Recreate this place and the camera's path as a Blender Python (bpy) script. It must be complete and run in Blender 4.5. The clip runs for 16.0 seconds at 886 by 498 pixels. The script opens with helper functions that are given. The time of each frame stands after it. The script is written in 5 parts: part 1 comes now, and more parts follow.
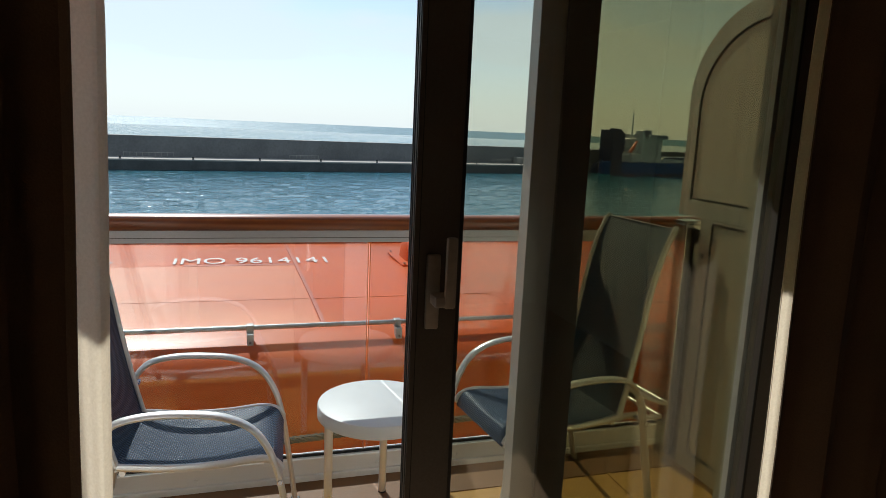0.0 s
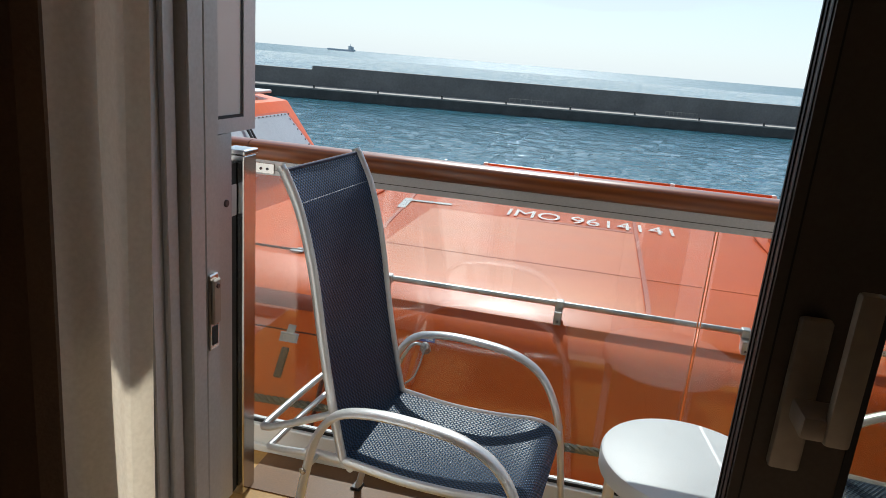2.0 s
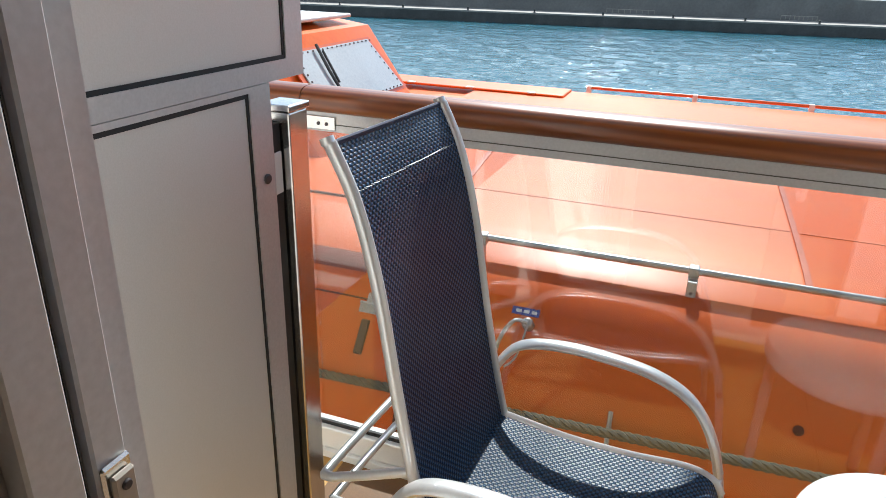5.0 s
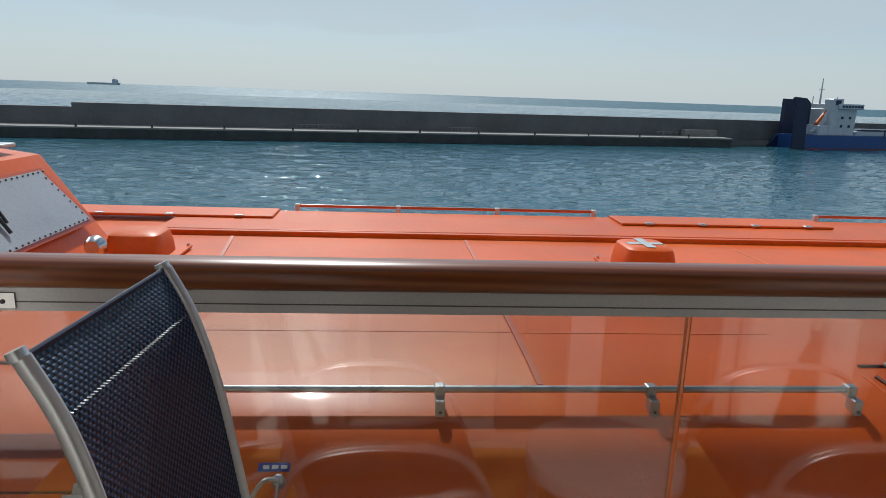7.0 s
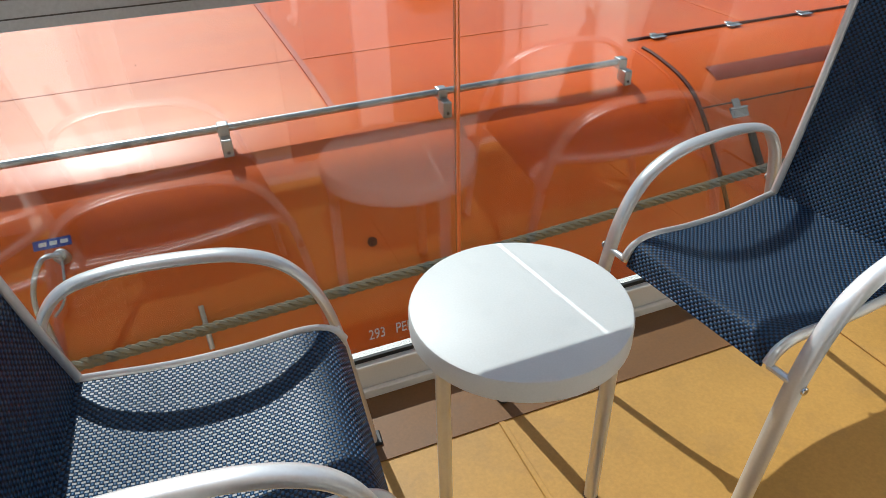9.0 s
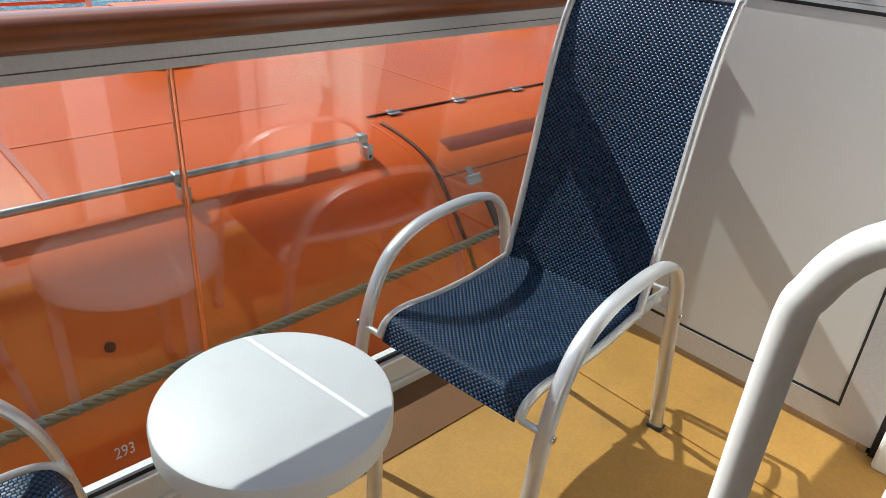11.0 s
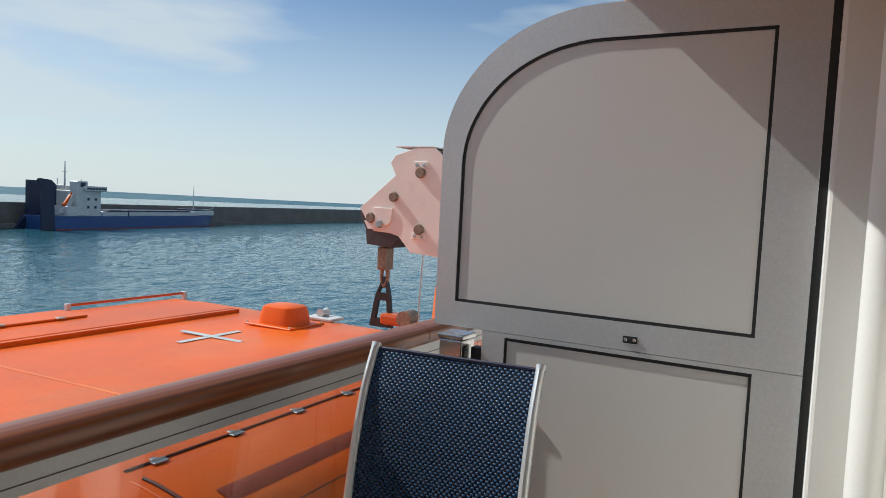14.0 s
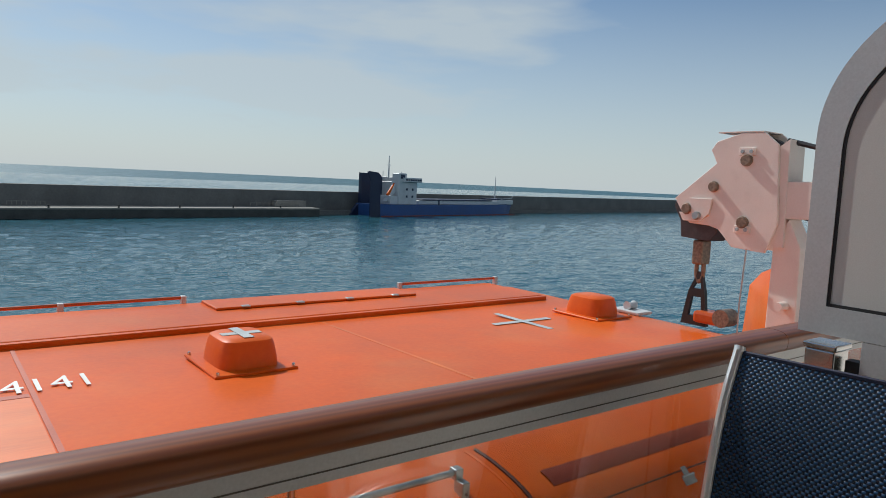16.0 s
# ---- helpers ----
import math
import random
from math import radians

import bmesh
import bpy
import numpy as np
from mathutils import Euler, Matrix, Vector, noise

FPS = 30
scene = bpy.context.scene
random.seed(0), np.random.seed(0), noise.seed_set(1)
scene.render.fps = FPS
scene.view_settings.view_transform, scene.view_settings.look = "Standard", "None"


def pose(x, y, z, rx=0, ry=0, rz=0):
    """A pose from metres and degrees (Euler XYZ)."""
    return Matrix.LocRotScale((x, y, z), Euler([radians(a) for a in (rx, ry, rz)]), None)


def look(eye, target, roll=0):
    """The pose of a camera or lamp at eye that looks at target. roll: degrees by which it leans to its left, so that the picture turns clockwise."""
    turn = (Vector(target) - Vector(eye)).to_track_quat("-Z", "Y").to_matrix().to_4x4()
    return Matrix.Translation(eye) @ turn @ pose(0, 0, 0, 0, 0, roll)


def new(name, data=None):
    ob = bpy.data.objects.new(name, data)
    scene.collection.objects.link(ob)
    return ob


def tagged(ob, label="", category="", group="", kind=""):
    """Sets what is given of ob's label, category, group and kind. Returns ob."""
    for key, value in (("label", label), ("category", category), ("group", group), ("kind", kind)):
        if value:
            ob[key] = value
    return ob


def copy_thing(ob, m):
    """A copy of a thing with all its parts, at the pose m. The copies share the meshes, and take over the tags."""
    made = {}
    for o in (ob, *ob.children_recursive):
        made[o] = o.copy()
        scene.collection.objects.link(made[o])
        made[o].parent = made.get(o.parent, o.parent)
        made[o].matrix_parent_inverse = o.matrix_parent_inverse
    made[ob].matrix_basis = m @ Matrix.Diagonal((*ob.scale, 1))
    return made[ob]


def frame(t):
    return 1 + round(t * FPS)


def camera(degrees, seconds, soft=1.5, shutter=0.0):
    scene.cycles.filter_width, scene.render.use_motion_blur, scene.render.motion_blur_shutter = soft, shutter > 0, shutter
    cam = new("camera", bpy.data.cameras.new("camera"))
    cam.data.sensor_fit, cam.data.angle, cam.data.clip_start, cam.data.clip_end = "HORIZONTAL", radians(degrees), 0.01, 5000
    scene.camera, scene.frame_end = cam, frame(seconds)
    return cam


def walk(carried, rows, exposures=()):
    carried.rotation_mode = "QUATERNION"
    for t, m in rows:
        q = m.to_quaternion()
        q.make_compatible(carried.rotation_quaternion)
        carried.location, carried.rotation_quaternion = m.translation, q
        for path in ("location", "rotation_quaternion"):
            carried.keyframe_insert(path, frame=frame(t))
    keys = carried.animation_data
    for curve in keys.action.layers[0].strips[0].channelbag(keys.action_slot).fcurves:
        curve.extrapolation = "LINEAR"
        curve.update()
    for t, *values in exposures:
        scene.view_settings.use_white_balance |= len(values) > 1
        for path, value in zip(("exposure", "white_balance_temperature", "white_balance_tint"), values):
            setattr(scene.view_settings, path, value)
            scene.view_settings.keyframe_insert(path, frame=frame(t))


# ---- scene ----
cam = camera(65.8, 16.0, soft=0.7)
PATH = [
    (0, (0.903, 0.652, 1.476), (1.494, 2.53, 1.126), 2.6),
    (0.5, (0.959, 0.854, 1.45), (1.366, 2.767, 1.034), 3.7),
    (1, (0.986, 1.059, 1.452), (1.254, 2.99, 1.007), 3.2),
    (1.5, (1.042, 1.245, 1.421), (0.898, 3.179, 0.933), 4.6),
    (2, (1.103, 1.383, 1.419), (0.697, 3.265, 0.877), 4.8),
    (2.5, (1.051, 1.556, 1.401), (0.454, 3.378, 0.834), 4.5),
    (3, (0.986, 1.671, 1.399), (0.287, 3.442, 0.785), 3.8),
    (3.2, (0.962, 1.717, 1.387), (0.232, 3.461, 0.737), 3.3),
    (5.3, (0.884, 2.003, 1.399), (0.308, 3.756, 0.625), 1.3),
    (5.5, (0.842, 2.037, 1.395), (0.429, 3.846, 0.648), 1.7),
    (6, (0.835, 2.086, 1.428), (0.671, 3.98, 0.804), 2.5),
    (6.5, (0.819, 2.111, 1.447), (0.868, 4.041, 0.925), 2.0),
    (7, (0.788, 2.131, 1.449), (0.943, 4.074, 1.003), 2.0),
    (7.5, (0.802, 2.133, 1.422), (0.992, 4.01, 0.757), 1.0),
    (8, (0.834, 2.166, 1.385), (1.183, 3.943, 0.538), -0.3),
    (8.5, (0.852, 2.177, 1.337), (1.318, 3.852, 0.347), -1.0),
    (9, (0.889, 2.191, 1.295), (1.495, 3.74, 0.185), -1.4),
    (9.2, (0.908, 2.187, 1.28), (1.629, 3.655, 0.128), 0.3),
    (11.3, (0.977, 2.213, 1.318), (2.219, 3.516, 0.448), 3.3),
    (11.5, (1.004, 2.234, 1.327), (2.25, 3.564, 0.502), 3.9),
    (12, (1.049, 2.294, 1.371), (2.487, 3.498, 0.674), 2.8),
    (12.5, (1.088, 2.376, 1.414), (2.819, 3.255, 0.932), 3.3),
    (13, (1.099, 2.402, 1.435), (2.923, 3.154, 1.111), 4.1),
    (13.5, (1.087, 2.408, 1.471), (2.928, 3.163, 1.269), 2.7),
    (14, (1.088, 2.444, 1.488), (2.841, 3.398, 1.363), 2.9),
    (14.5, (1.025, 2.479, 1.5), (2.58, 3.731, 1.385), 2.8),
    (15, (1.029, 2.52, 1.494), (2.396, 3.971, 1.339), 2.0),
    (15.5, (1.016, 2.536, 1.492), (2.286, 4.071, 1.318), 2.5),
    (16, (1.004, 2.579, 1.487), (2.208, 4.164, 1.29), 2.7),
]
EXPOSURES = [(0, 0.62, 6150, 5), (1, 0.55, 6100, 5), (2.5, 0.6, 6050, 5), (3.2, 0.6, 6050, 5), (5.3, 1.2, 6100, 5), (5.5, 1.2, 6100, 5), (6, 1.0, 6100, 5), (6.5, 0.42, 6050, 5), (7, -0.03, 6050, 5), (8, 0.6, 6050, 5), (9, 0.9, 6050, 5), (11.5, 0.85, 6050, 5), (12.5, 0.9, 6050, 5), (13.5, 0.45, 6200, 5), (14.5, 0.18, 6200, 5), (15.5, -0.05, 6200, 5), (16, -0.05, 6200, 5)]
walk(cam, [(t, look(eye, target, roll)) for t, eye, target, roll in PATH], EXPOSURES)

# world, sun and exposure
SUN_AZ, SUN_EL = 8.6, 44.0          # degrees to the left of +y, and up
wld = bpy.data.worlds.new("world")
scene.world = wld
wld.use_nodes = True
wn, wl = wld.node_tree.nodes, wld.node_tree.links
wn.clear()
w_out = wn.new("ShaderNodeOutputWorld")
w_bg = wn.new("ShaderNodeBackground")
w_sky = wn.new("ShaderNodeTexSky")
w_sky.sky_type = "NISHITA"
w_sky.sun_disc = False
w_sky.sun_elevation = radians(SUN_EL)
w_sky.sun_rotation = radians(-SUN_AZ)
w_sky.air_density, w_sky.dust_density, w_sky.ozone_density = 0.9, 0.25, 1.6
w_co = wn.new("ShaderNodeTexCoord")
w_map = wn.new("ShaderNodeMapping")
w_map.inputs["Scale"].default_value = (1.0, 1.0, 4.5)
w_noise = wn.new("ShaderNodeTexNoise")
w_noise.inputs["Scale"].default_value = 1.7
w_noise.inputs["Detail"].default_value = 5
w_noise.inputs["Roughness"].default_value = 0.5
w_ramp = wn.new("ShaderNodeValToRGB")
w_ramp.color_ramp.elements[0].position = 0.45
w_ramp.color_ramp.elements[1].position = 0.60
w_ramp.color_ramp.elements[1].color = (0.8, 0.8, 0.8, 1)
w_sep = wn.new("ShaderNodeSeparateXYZ")
w_haze = wn.new("ShaderNodeMapRange")
w_haze.inputs["From Min"].default_value, w_haze.inputs["From Max"].default_value = 0.0, 0.27
w_haze.inputs["To Min"].default_value, w_haze.inputs["To Max"].default_value = 0.9, 0.0
w_max = wn.new("ShaderNodeMath")
w_max.operation = "MAXIMUM"
w_mix = wn.new("ShaderNodeMixRGB")
w_mix.inputs[2].default_value = (6.4, 6.85, 7.1, 1)
wl.new(w_co.outputs["Generated"], w_map.inputs["Vector"])
wl.new(w_map.outputs["Vector"], w_noise.inputs["Vector"])
wl.new(w_noise.outputs["Fac"], w_ramp.inputs["Fac"])
wl.new(w_co.outputs["Generated"], w_sep.inputs[0])
wl.new(w_sep.outputs["Z"], w_haze.inputs["Value"])
wl.new(w_ramp.outputs["Color"], w_max.inputs[0])
wl.new(w_haze.outputs["Result"], w_max.inputs[1])
wl.new(w_max.outputs[0], w_mix.inputs[0])
wl.new(w_sky.outputs["Color"], w_mix.inputs[1])
wl.new(w_mix.outputs["Color"], w_bg.inputs["Color"])
w_bg.inputs["Strength"].default_value = 0.085
wl.new(w_bg.outputs["Background"], w_out.inputs["Surface"])

sun = new("sun", bpy.data.lights.new("sun", "SUN"))
sun.data.energy, sun.data.angle, sun.data.color = 3.7, radians(0.55), (1.0, 0.965, 0.91)
_a, _e = radians(SUN_AZ), radians(SUN_EL)
SUN_DIR = Vector((-math.sin(_a) * math.cos(_e), math.cos(_a) * math.cos(_e), math.sin(_e)))
sun.matrix_world = look(SUN_DIR * 30, (0, 0, 0))


# materials
def ramp(nodes, stops):
    r = nodes.new("ShaderNodeValToRGB")
    els = r.color_ramp.elements
    while len(els) < len(stops):
        els.new(0.5)
    for el, (pos, col) in zip(els, stops):
        el.position, el.color = pos, (*col, 1)
    return r


def mat(name, col, rough=0.5, metal=0.0, var=0.12, scale=3.0, fine=60.0, bump=0.1, stretch=(1, 1, 1), coat=0.0, dirt=0.0, dist=0.002, spec=0.5, pale_mix=0.0):
    """A surface with colour that varies at a coarse and a fine scale, uneven gloss and fine relief."""
    m = bpy.data.materials.new(name)
    m.use_nodes = True
    n, l = m.node_tree.nodes, m.node_tree.links
    b = n["Principled BSDF"]
    co, mp = n.new("ShaderNodeTexCoord"), n.new("ShaderNodeMapping")
    mp.inputs["Scale"].default_value = stretch
    l.new(co.outputs["Object"], mp.inputs["Vector"])
    big, small = n.new("ShaderNodeTexNoise"), n.new("ShaderNodeTexNoise")
    big.inputs["Scale"].default_value, small.inputs["Scale"].default_value = scale, fine
    big.inputs["Detail"].default_value, small.inputs["Detail"].default_value = 5, 3
    for k in (big, small):
        l.new(mp.outputs["Vector"], k.inputs["Vector"])
    lo = tuple(c * (1 - var) for c in col)
    hi = tuple(min(1, c * (1 + var)) for c in col)
    r = ramp(n, [(0.3, lo), (0.7, hi)])
    l.new(big.outputs["Fac"], r.inputs["Fac"])
    mx = n.new("ShaderNodeMixRGB")
    mx.blend_type = "OVERLAY"
    mx.inputs[0].default_value = 0.12 + var * 0.6
    l.new(r.outputs["Color"], mx.inputs[1])
    l.new(small.outputs["Fac"], mx.inputs[2])
    last = mx.outputs["Color"]
    if dirt:
        d = n.new("ShaderNodeTexNoise")
        d.inputs["Scale"].default_value, d.inputs["Detail"].default_value = scale * 2.3, 8
        l.new(co.outputs["Object"], d.inputs["Vector"])
        dr = ramp(n, [(0.55, (0, 0, 0)), (0.8, (dirt, dirt, dirt))])
        l.new(d.outputs["Fac"], dr.inputs["Fac"])
        dm = n.new("ShaderNodeMixRGB")
        dm.inputs[2].default_value = (0.12, 0.1, 0.08, 1)
        l.new(dr.outputs["Color"], dm.inputs[0])
        l.new(last, dm.inputs[1])
        last = dm.outputs["Color"]
    # large noise patches mixed towards a paler peach
    if pale_mix:
        d = n.new("ShaderNodeTexNoise")
        d.inputs["Scale"].default_value, d.inputs["Detail"].default_value = 0.7, 7
        d.inputs["Roughness"].default_value = 0.62
        l.new(co.outputs["Object"], d.inputs["Vector"])
        dr = ramp(n, [(0.48, (0, 0, 0)), (0.72, (pale_mix, pale_mix, pale_mix))])
        l.new(d.outputs["Fac"], dr.inputs["Fac"])
        dm = n.new("ShaderNodeMixRGB")
        dm.inputs[2].default_value = (0.72, 0.34, 0.13, 1)
        l.new(dr.outputs["Color"], dm.inputs[0])
        l.new(last, dm.inputs[1])
        last = dm.outputs["Color"]
    l.new(last, b.inputs["Base Color"])
    rr = n.new("ShaderNodeMapRange")
    rr.inputs["To Min"].default_value, rr.inputs["To Max"].default_value = max(0.02, rough * 0.8), min(1, rough * 1.25)
    l.new(big.outputs["Fac"], rr.inputs["Value"])
    l.new(rr.outputs["Result"], b.inputs["Roughness"])
    b.inputs["Metallic"].default_value = metal
    b.inputs["Specular IOR Level"].default_value = spec
    b.inputs["Coat Weight"].default_value = coat
    b.inputs["Coat Roughness"].default_value = 0.08
    if bump:
        bp = n.new("ShaderNodeBump")
        bp.inputs["Strength"].default_value, bp.inputs["Distance"].default_value = bump, dist
        l.new(small.outputs["Fac"], bp.inputs["Height"])
        l.new(bp.outputs["Normal"], b.inputs["Normal"])
    return m


def glass_mat(name, tint, spots=0.0):
    """A clear pane: see-through with a tint, and a mirror image by the angle."""
    m = bpy.data.materials.new(name)
    m.use_nodes = True
    n, l = m.node_tree.nodes, m.node_tree.links
    n.clear()
    o, mx, tr, gl, fr, pw, ad = (n.new("ShaderNode" + k) for k in ("OutputMaterial", "MixShader", "BsdfTransparent", "BsdfGlossy", "LayerWeight", "Math", "Math"))
    tr.inputs["Color"].default_value = (*tint, 1)
    gl.inputs["Roughness"].default_value = 0.0
    fr.inputs["Blend"].default_value = 0.5
    pw.operation, ad.operation = "POWER", "MULTIPLY_ADD"
    pw.inputs[1].default_value = 5.0
    ad.inputs[1].default_value, ad.inputs[2].default_value = 0.9, 0.08
    l.new(fr.outputs["Facing"], pw.inputs[0])
    l.new(pw.outputs[0], ad.inputs[0])
    l.new(ad.outputs[0], mx.inputs[0])
    l.new(tr.outputs["BSDF"], mx.inputs[1])
    l.new(gl.outputs["BSDF"], mx.inputs[2])
    last = mx.outputs["Shader"]
    if spots:
        co, nz = n.new("ShaderNodeTexCoord"), n.new("ShaderNodeTexVoronoi")
        nz.inputs["Scale"].default_value = 30
        l.new(co.outputs["Object"], nz.inputs["Vector"])
        r = ramp(n, [(0.0, (spots,) * 3), (0.07, (0, 0, 0))])
        l.new(nz.outputs["Distance"], r.inputs["Fac"])
        df, m2 = n.new("ShaderNodeBsdfDiffuse"), n.new("ShaderNodeMixShader")
        df.inputs["Color"].default_value = (0.8, 0.78, 0.75, 1)
        l.new(r.outputs["Color"], m2.inputs[0])
        l.new(last, m2.inputs[1])
        l.new(df.outputs["BSDF"], m2.inputs[2])
        last = m2.outputs["Shader"]
    l.new(last, o.inputs["Surface"])
    return m


def weave_mat():
    """Woven sling cloth: short raised strands in staggered rows over dark cross threads, with tiny holes."""
    m = bpy.data.materials.new("woven_sling")
    m.use_nodes = True
    n, l = m.node_tree.nodes, m.node_tree.links
    b, out = n["Principled BSDF"], n["Material Output"]

    def op(kind, a, c=0.0):
        k = n.new("ShaderNodeMath")
        k.operation = kind
        for s, v in ((0, a), (1, c)):
            if isinstance(v, (int, float)):
                k.inputs[s].default_value = v
            else:
                l.new(v, k.inputs[s])
        return k.outputs[0]
    uv, sp = n.new("ShaderNodeUVMap"), n.new("ShaderNodeSeparateXYZ")
    l.new(uv.outputs["UV"], sp.inputs[0])
    across, along = op("DIVIDE", sp.outputs["X"], 0.0128), op("DIVIDE", sp.outputs["Y"], 0.0066)
    odd = op("MULTIPLY", op("FLOORED_MODULO", op("FLOOR", along), 2.0), 0.5)
    fx, fy = op("FRACT", op("ADD", across, odd)), op("FRACT", along)
    hx = op("MAXIMUM", op("SINE", op("MULTIPLY", fx, math.pi / 0.66)), 0.0)
    hy = op("SINE", op("MULTIPLY", fy, math.pi))
    h = op("POWER", op("MULTIPLY", hx, hy), 0.55)
    big = n.new("ShaderNodeTexNoise")
    big.inputs["Scale"].default_value = 9
    l.new(uv.outputs["UV"], big.inputs["Vector"])
    r = ramp(n, [(0.0, (0.0025, 0.004, 0.012)), (0.35, (0.007, 0.021, 0.056)), (0.85, (0.017, 0.068, 0.155))])
    l.new(h, r.inputs["Fac"])
    mx = n.new("ShaderNodeMixRGB")
    mx.blend_type = "OVERLAY"
    mx.inputs[0].default_value = 0.25
    l.new(r.outputs["Color"], mx.inputs[1])
    l.new(big.outputs["Fac"], mx.inputs[2])
    l.new(mx.outputs["Color"], b.inputs["Base Color"])
    b.inputs["Roughness"].default_value = 0.38
    b.inputs["Specular IOR Level"].default_value = 0.36
    bp = n.new("ShaderNodeBump")
    bp.inputs["Strength"].default_value, bp.inputs["Distance"].default_value = 1.0, 0.0022
    l.new(h, bp.inputs["Height"])
    l.new(bp.outputs["Normal"], b.inputs["Normal"])
    tr, ms = n.new("ShaderNodeBsdfTransparent"), n.new("ShaderNodeMixShader")
    l.new(op("MULTIPLY", op("LESS_THAN", h, 0.06), 0.10), ms.inputs[0])
    l.new(b.outputs["BSDF"], ms.inputs[1])
    l.new(tr.outputs["BSDF"], ms.inputs[2])
    l.new(ms.outputs["Shader"], out.inputs["Surface"])
    return m


def sea_mat(name, waves, rough, glitter=0.0):
    m = bpy.data.materials.new(name)
    m.use_nodes = True
    n, l = m.node_tree.nodes, m.node_tree.links
    b = n["Principled BSDF"]
    b.inputs["Base Color"].default_value = (0.028, 0.105, 0.135, 1)
    b.inputs["Roughness"].default_value = rough
    b.inputs["IOR"].default_value = 1.33
    co, mp = n.new("ShaderNodeTexCoord"), n.new("ShaderNodeMapping")
    mp.inputs["Scale"].default_value = (0.45, 1.0, 1.0)
    l.new(co.outputs["Object"], mp.inputs["Vector"])
    if glitter:
        m2, nz = n.new("ShaderNodeMapping"), n.new("ShaderNodeTexNoise")
        m2.inputs["Scale"].default_value = (0.30, 0.028, 1)
        nz.inputs["Scale"].default_value, nz.inputs["Detail"].default_value = 1.0, 4
        nz.inputs["Roughness"].default_value = 0.7
        rg = n.new("ShaderNodeMapRange")
        rg.inputs["From Min"].default_value, rg.inputs["From Max"].default_value = 0.38, 0.66
        rg.inputs["To Min"].default_value, rg.inputs["To Max"].default_value = 0.22, glitter
        l.new(co.outputs["Object"], m2.inputs["Vector"])
        l.new(m2.outputs["Vector"], nz.inputs["Vector"])
        l.new(nz.outputs["Fac"], rg.inputs["Value"])
        l.new(rg.outputs["Result"], b.inputs["Roughness"])
    prev = None
    for scale, dist in waves:
        t, bp = n.new("ShaderNodeTexNoise"), n.new("ShaderNodeBump")
        t.inputs["Scale"].default_value, t.inputs["Detail"].default_value = scale, 3
        bp.inputs["Strength"].default_value, bp.inputs["Distance"].default_value = 0.9, dist
        l.new(mp.outputs["Vector"], t.inputs["Vector"])
        l.new(t.outputs["Fac"], bp.inputs["Height"])
        if prev:
            l.new(prev.outputs["Normal"], bp.inputs["Normal"])
        prev = bp
    l.new(prev.outputs["Normal"], b.inputs["Normal"])
    return m


M_ORANGE = mat("orange_gelcoat", (0.72, 0.113, 0.005), 0.40, var=0.13, scale=0.9, fine=25, bump=0.0, coat=0.12, dirt=0.12, spec=0.2, pale_mix=0.22)
M_PALEORANGE = mat("pale_orange_gelcoat", (0.70, 0.148, 0.024), 0.44, var=0.16, scale=1.3, fine=40, bump=0.05, stretch=(0.25, 1.6, 1), dirt=0.1, spec=0.5, pale_mix=0.35)
M_ORANGE_DK = mat("orange_red_gelcoat", (0.52, 0.085, 0.012), 0.32, var=0.08, scale=2, fine=30, bump=0.03, coat=0.15)
M_REDSHADE = mat("red_shade_stripe", (0.25, 0.04, 0.012), 0.4, var=0.1)
M_REDLINE = mat("red_seam_paint", (0.50, 0.088, 0.028), 0.45, var=0.1)
M_SEAM = mat("dark_seam_rubber", (0.10, 0.02, 0.008), 0.7, var=0.2)
M_REFLECT = mat("grey_reflective_tape", (0.52, 0.55, 0.55), 0.45, var=0.1, fine=200)
M_TEXT = mat("white_lettering", (0.82, 0.8, 0.76), 0.55, var=0.06)
M_STEEL = mat("brushed_steel", (0.62, 0.60, 0.57), 0.22, metal=1, var=0.1, scale=4, fine=120, stretch=(1, 1, 0.06), bump=0.05)
M_GALV = mat("galvanised_steel", (0.46, 0.48, 0.48), 0.38, metal=0.9, var=0.15, scale=20, fine=120)
M_ALU = mat("anodised_aluminium", (0.52, 0.515, 0.51), 0.42, metal=0.25, var=0.05, scale=2, fine=160, bump=0.04)
M_ALU_DK = mat("bronze_aluminium", (0.10, 0.088, 0.075), 0.45, metal=0.3, var=0.1, scale=4, fine=150, bump=0.04)
M_HANDLE = mat("bronze_handle", (0.36, 0.32, 0.27), 0.4, metal=0.3, var=0.08)
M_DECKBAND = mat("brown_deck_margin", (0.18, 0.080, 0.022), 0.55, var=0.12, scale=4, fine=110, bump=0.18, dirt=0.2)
M_CHAIR = mat("satin_aluminium_tube", (0.68, 0.68, 0.67), 0.33, metal=0.6, var=0.06, scale=8, fine=160, bump=0.04)
M_WEAVE = weave_mat()
M_HEM = mat("navy_hem", (0.014, 0.018, 0.05), 0.6, var=0.15, scale=30, fine=400)
M_PANEL = mat("cream_laminate", (0.60, 0.58, 0.545), 0.42, var=0.025, scale=1.2, fine=300, bump=0.04)
M_WALL = mat("white_ship_paint", (0.78, 0.765, 0.72), 0.4, var=0.03, scale=1.5, fine=140, bump=0.06)
M_SEAL = mat("black_rubber", (0.012, 0.012, 0.012), 0.6, var=0.2)
M_TABLE = mat("white_table_plastic", (0.70, 0.715, 0.70), 0.45, var=0.03, scale=6, fine=220, bump=0.05, dirt=0.05)
M_DECK = mat("ochre_deck_coating", (0.51, 0.275, 0.062), 0.55, var=0.10, scale=3.5, fine=110, bump=0.18, dirt=0.25)
